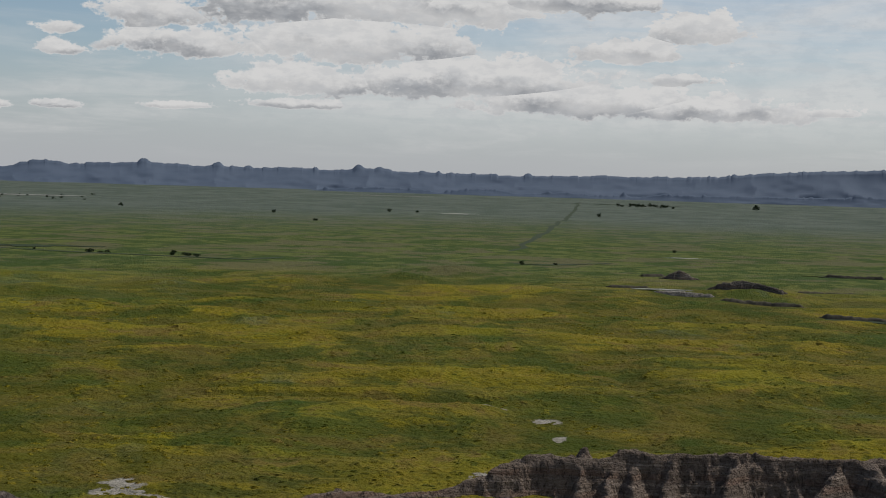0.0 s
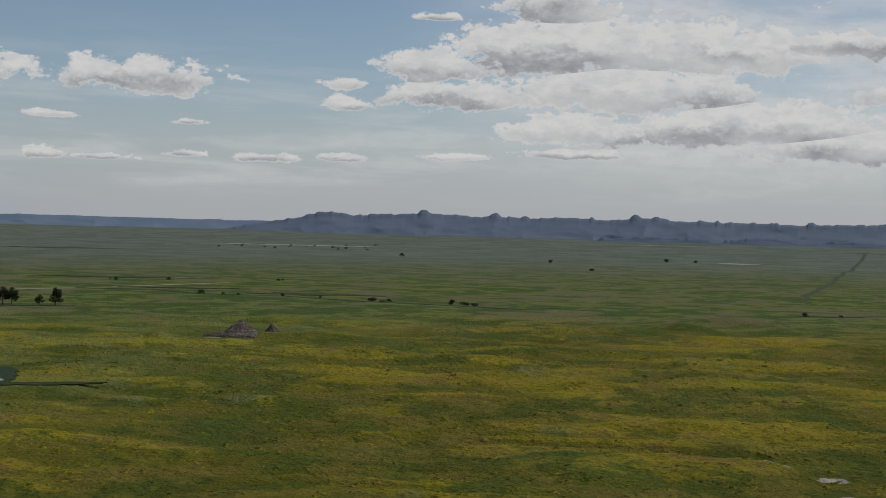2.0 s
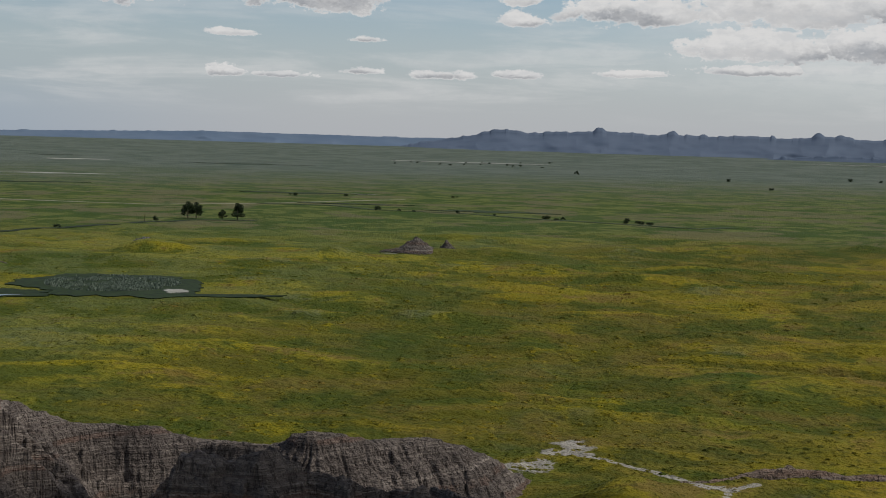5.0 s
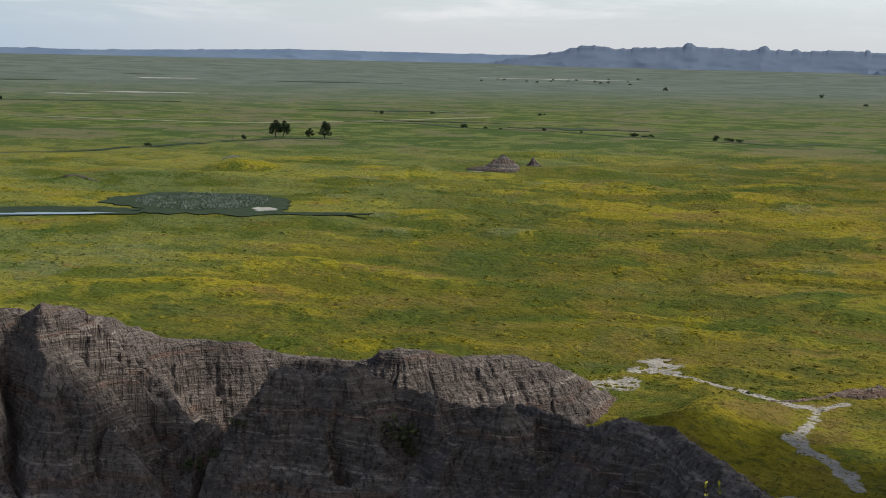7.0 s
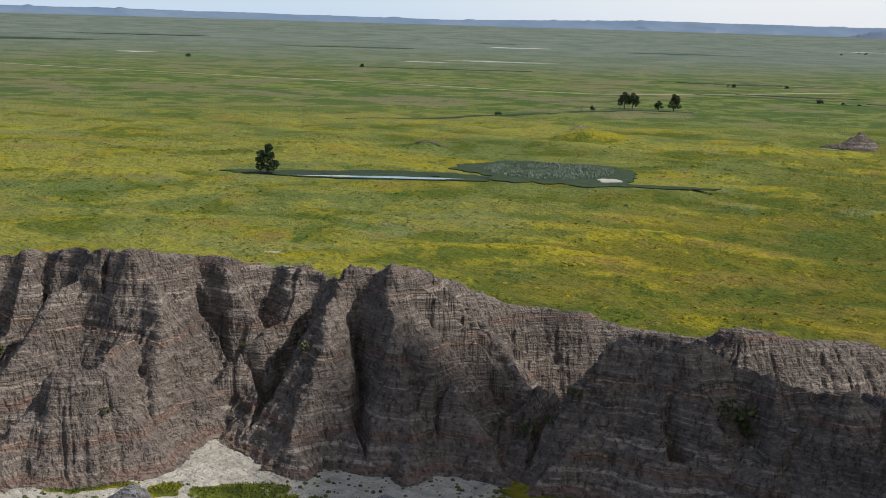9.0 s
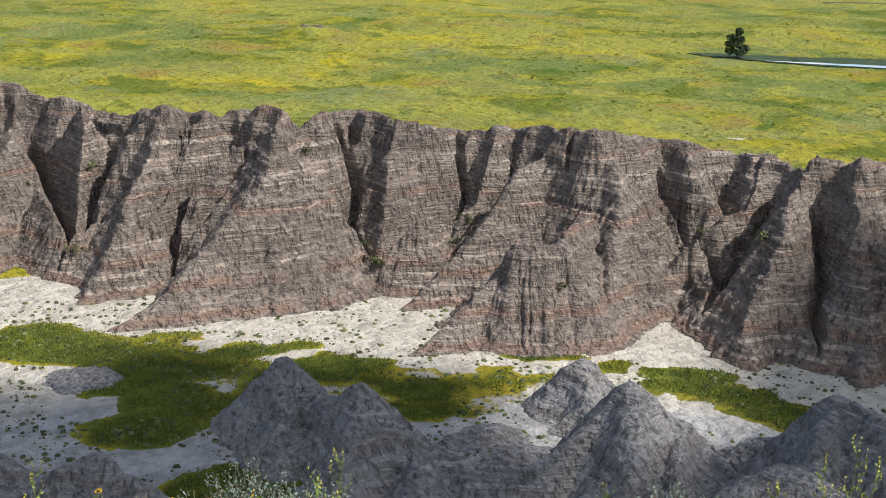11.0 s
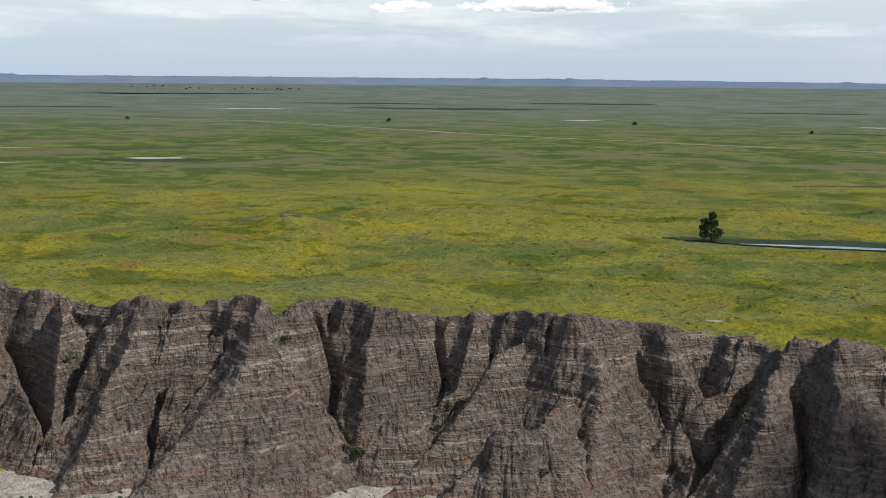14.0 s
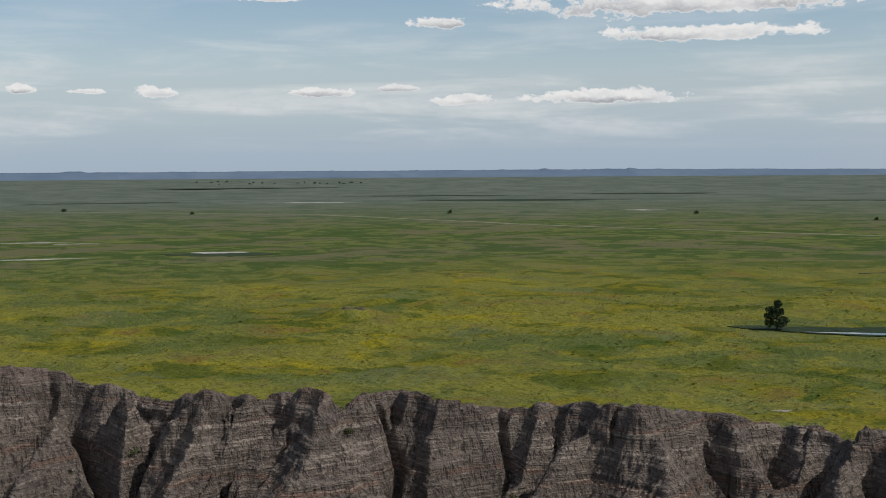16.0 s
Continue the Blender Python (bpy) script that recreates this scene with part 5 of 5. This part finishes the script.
# ---- bushes in the gullies of the wall ----
GULLY = [bush_mesh(30 + k, 1.0, 260, SHRUB, 0.11) for k in range(3)]
for az, dep, size in ((57.9, 15.4, 1.6), (58.3, 14.6, 1.0), (53.9, 13.7, 1.7), (54.3, 14.4, 1.2), (41.6, 13.8, 1.6), (42.1, 13.4, 1.2), (44.2, 13.6, 1.0), (70.3, 14.6, 1.3), (69.5, 11.3, 1.6), (72.0, 11.9, 1.0),
                      (23.6, 15.7, 3.4), (23.2, 16.4, 2.4), (60.9, 10.8, 1.2), (32.2, 16.9, 1.6), (31.4, 16.4, 1.2), (50.1, 16.2, 1.1), (30.3, 15.2, 1.0)):
    br, bz = wall_hit(az, dep)
    place("bush", GULLY[int(rngp.integers(3))], az, br + 0.2, bz - 0.15, (size, size, size), "dark green bush growing in a clay gully", "bush", "gully bushes", rngp.uniform(0, 6.28))


# ---- plants at the lookout's edge ----
def sagebrush(m, size, seed):
    rng = np.random.default_rng(seed)
    root = thing("sagebrush", m, "pale silvery green sagebrush on the edge of the lookout", "shrub", "sagebrush")
    bm = bmesh.new()
    pts = []
    for k in range(34):
        a, lean = rng.uniform(0, math.tau), rng.uniform(0.05, 0.55)
        h = size * rng.uniform(0.55, 1.0)
        d = Vector((math.cos(a) * lean, math.sin(a) * lean, 1.0)).normalized()
        bend = Vector((rng.normal() * 0.05, rng.normal() * 0.05, 0))
        stem = [Vector((0, 0, -0.05)) + Vector((math.cos(a), math.sin(a), 0)) * 0.06 * size, d * h * 0.5 + bend, d * h]
        tube(bm, stem, [0.008, 0.006, 0.003], 4)
        for q in np.linspace(0.25, 1.0, 46):
            p = stem[0].lerp(stem[1], q * 2) if q < 0.5 else stem[1].lerp(stem[2], q * 2 - 1)
            pts.append(np.array(p) + rng.normal(size=3) * 0.025)
    tagged(part("stems", bm, BARK, root), kind="stuff")
    v, f = leaf_quads(np.array(pts), 0.017, rng)
    quads_object("leaves", v, f, SAGE, root, "narrow silvery leaves")
    return root


def dry_grass(m, size, seed, mat=STRAW, label="tuft of dry straw-coloured grass on the lookout's edge"):
    rng = np.random.default_rng(seed)
    n = 170
    a, lean = rng.uniform(0, math.tau, n), rng.uniform(0.02, 0.45, n)
    base = np.column_stack([rng.normal(size=(n, 2)) * 0.09, np.full(n, -0.04)])
    h = size * rng.uniform(0.5, 1.0, n)
    out = np.column_stack([np.cos(a), np.sin(a), 0 * a])
    side = np.column_stack([-np.sin(a), np.cos(a), 0 * a]) * 0.004
    mid = base + out * (lean * h * 0.35)[:, None] + np.column_stack([0 * h, 0 * h, h * 0.6])
    tip = base + out * (lean * h)[:, None] + np.column_stack([0 * h, 0 * h, h])
    v = np.stack([base - side, base + side, mid + side, mid - side, tip + side * 0.3, tip - side * 0.3], 1).reshape(-1, 3)
    i = np.arange(n)[:, None] * 6
    f = np.concatenate([i + [0, 1, 2, 3], i + [3, 2, 4, 5]])
    ob = quads_object("grass_tuft", v, f, mat)
    ob.matrix_world = m
    return tagged(ob, label, "grass", "grass tufts")


PETAL = plain_material("yellow_petal", (0.55, 0.33, 0.01), (0.72, 0.47, 0.02), 30.0, 0.6)
DISC = plain_material("brown_disc", (0.03, 0.018, 0.008), (0.07, 0.04, 0.015), 60.0)
SPIKE = leaf_material("flower_spike", (0.16, 0.17, 0.03), (0.36, 0.33, 0.05))
GREEN = leaf_material("weed_leaf", (0.06, 0.09, 0.02), (0.15, 0.19, 0.05))


def sunflower(m, height, seed):
    rng = np.random.default_rng(seed)
    root = thing("sunflower", m, "small wild sunflower with yellow petals and brown disc", "flower", "wild sunflowers")
    bm = bmesh.new()
    top = Vector((rng.normal() * 0.06, rng.normal() * 0.06, height))
    tube(bm, [Vector((0, 0, -0.04)), top * 0.5 + Vector((0.03, 0, 0)), top], [0.006, 0.005, 0.004], 5)
    part("stem", bm, GREEN, root)
    pts = np.array([np.array(top) * k + rng.normal(size=3) * 0.05 for k in np.linspace(0.2, 0.9, 14)])
    v, f = leaf_quads(pts, 0.05, rng, 0.4)
    quads_object("leaves", v, f, GREEN, root)
    bm = bmesh.new()
    face = Vector((rng.normal() * 0.4, -1, 0.45)).normalized()
    rot = face.to_track_quat("Z", "Y").to_matrix().to_4x4()
    bmesh.ops.create_cone(bm, cap_ends=True, segments=10, radius1=0.014, radius2=0.010, depth=0.012, matrix=Matrix.Translation(top) @ rot)
    head = part("flower_disc", bm, DISC, root, "dark brown disc")
    bm = bmesh.new()
    for k in range(12):
        a = k * math.tau / 12
        p = [Vector((math.cos(a + o) * r_, math.sin(a + o) * r_, z_)) for o, r_, z_ in ((-0.16, 0.014, 0), (0.16, 0.014, 0), (0.13, 0.034, 0.004), (0, 0.046, 0.0), (-0.13, 0.034, 0.004))]
        bm.faces.new([bm.verts.new(Matrix.Translation(top) @ rot @ q) for q in p])
    part("petals", bm, PETAL, head, "ring of yellow petals")
    return root


def weed(m, height, seed):
    """A tall upright stalk with side branches and small yellowish flower spikes."""
    rng = np.random.default_rng(seed)
    root = thing("sweet_clover", m, "tall thin green weed stalk with yellow flower spikes", "weed", "tall weeds")
    bm = bmesh.new()
    top = Vector((rng.normal() * 0.08, rng.normal() * 0.08, height))
    tube(bm, [Vector((0, 0, -0.05)), top * 0.5, top], [0.006, 0.005, 0.002], 5)
    pts, spikes = [], []
    for k in np.linspace(0.25, 0.95, 10):
        a = rng.uniform(0, math.tau)
        tip = top * k + Vector((math.cos(a) * 0.13, math.sin(a) * 0.13, 0.14)) * (1.2 - k * 0.6)
        tube(bm, [top * k, tip], [0.003, 0.0015], 4)
        pts += [np.array((top * k).lerp(tip, q)) + rng.normal(size=3) * 0.012 for q in np.linspace(0.2, 0.9, 7)]
        spikes += [np.array(tip) + np.array((0, 0, q)) + rng.normal(size=3) * 0.006 for q in np.linspace(0, 0.09, 9)]
    spikes += [np.array(top) + np.array((0, 0, q)) + rng.normal(size=3) * 0.006 for q in np.linspace(-0.05, 0.12, 14)]
    part("stem", bm, GREEN, root)
    v, f = leaf_quads(np.array(pts), 0.018, rng)
    quads_object("leaves", v, f, GREEN, root)
    v, f = leaf_quads(np.array(spikes), 0.011, rng)
    tagged(quads_object("flowers", v, f, SPIKE, root, "small yellow flower spikes"), kind="stuff")
    return root


def edge_at(az, r):
    return Matrix.Translation(spot(az, r, ground_z(az, r))) @ Matrix.Rotation(rngp.uniform(0, 6.28), 4, "Z")


for k, (az, r, size) in enumerate(((64.0, 13.2, 0.95), (63.2, 13.8, 1.05), (62.3, 13.4, 0.8), (60.6, 13.6, 0.9), (59.8, 14.2, 0.75), (46.0, 13.4, 0.7), (44.8, 13.8, 0.85), (43.6, 13.4, 0.8), (42.4, 13.8, 0.7), (66.0, 13.0, 0.7),
                                   (61.2, 12.8, 0.7), (68.5, 13.5, 0.5), (40.8, 13.2, 0.6), (57.6, 13.4, 0.4), (51.0, 13.4, 0.35), (54.0, 13.2, 0.3))):
    sagebrush(edge_at(az, r), size, 200 + k)
for k in range(60):
    az = rngp.uniform(60, 74) if k < 44 else rngp.uniform(38, 60)
    dry_grass(edge_at(az, rngp.uniform(12.2, 14.5)), rngp.uniform(0.35, 0.65) * (1.0 if k < 44 else 0.6), 300 + k)
for k, (az, r, h) in enumerate(((69.9, 13.2, 1.0), (66.9, 13.0, 0.85), (62.9, 13.0, 0.9), (71.6, 13.4, 0.8), (73.0, 13.0, 0.85), (65.4, 13.2, 0.7))):
    sunflower(edge_at(az, r), 0.75 * h, 400 + k)
for k, (az, r, h) in enumerate(((59.6, 12.0, 0.95), (60.2, 12.6, 0.8), (38.4, 12.4, 1.2), (37.6, 12.0, 1.35), (40.2, 12.8, 0.9), (36.9, 12.6, 1.2), (10.6, 6.0, 1.45), (10.0, 6.2, 1.4), (11.0, 6.4, 1.3), (7.4, 6.0, 1.3), (18.9, 6.2, 1.15), (19.4, 6.0, 1.1),
                                (72.3, 12.6, 1.0), (47.6, 13, 0.7))):
    weed(edge_at(az, r), h, 500 + k)


# ---- grass of the basin ----
GRASS = leaf_material("basin_grass", (0.035, 0.05, 0.009), (0.105, 0.12, 0.017))
X, Y = fan_points(150000, 32, 76.5, 118, 180, rng)
a_, r_ = np.degrees(np.arctan2(-X, Y)), np.hypot(X, Y)
ia = np.clip(np.searchsorted(az_list, a_), 0, len(az_list) - 1)
ir = np.clip(np.searchsorted(r_list, r_), 0, len(r_list) - 1)
ok = lush[ir, ia] + 0.25 * fbm(X / 3, Y / 3, 2, 99) > 0.42
v, f = reed_bed(np.column_stack([X[ok], Y[ok], ground_height(X[ok], Y[ok]) - 0.03]), 0.22, rng, 0.07)
tagged(quads_object("basin_grass", v, f, GRASS), "lush green grass on the basin floor", "grass", kind="stuff")
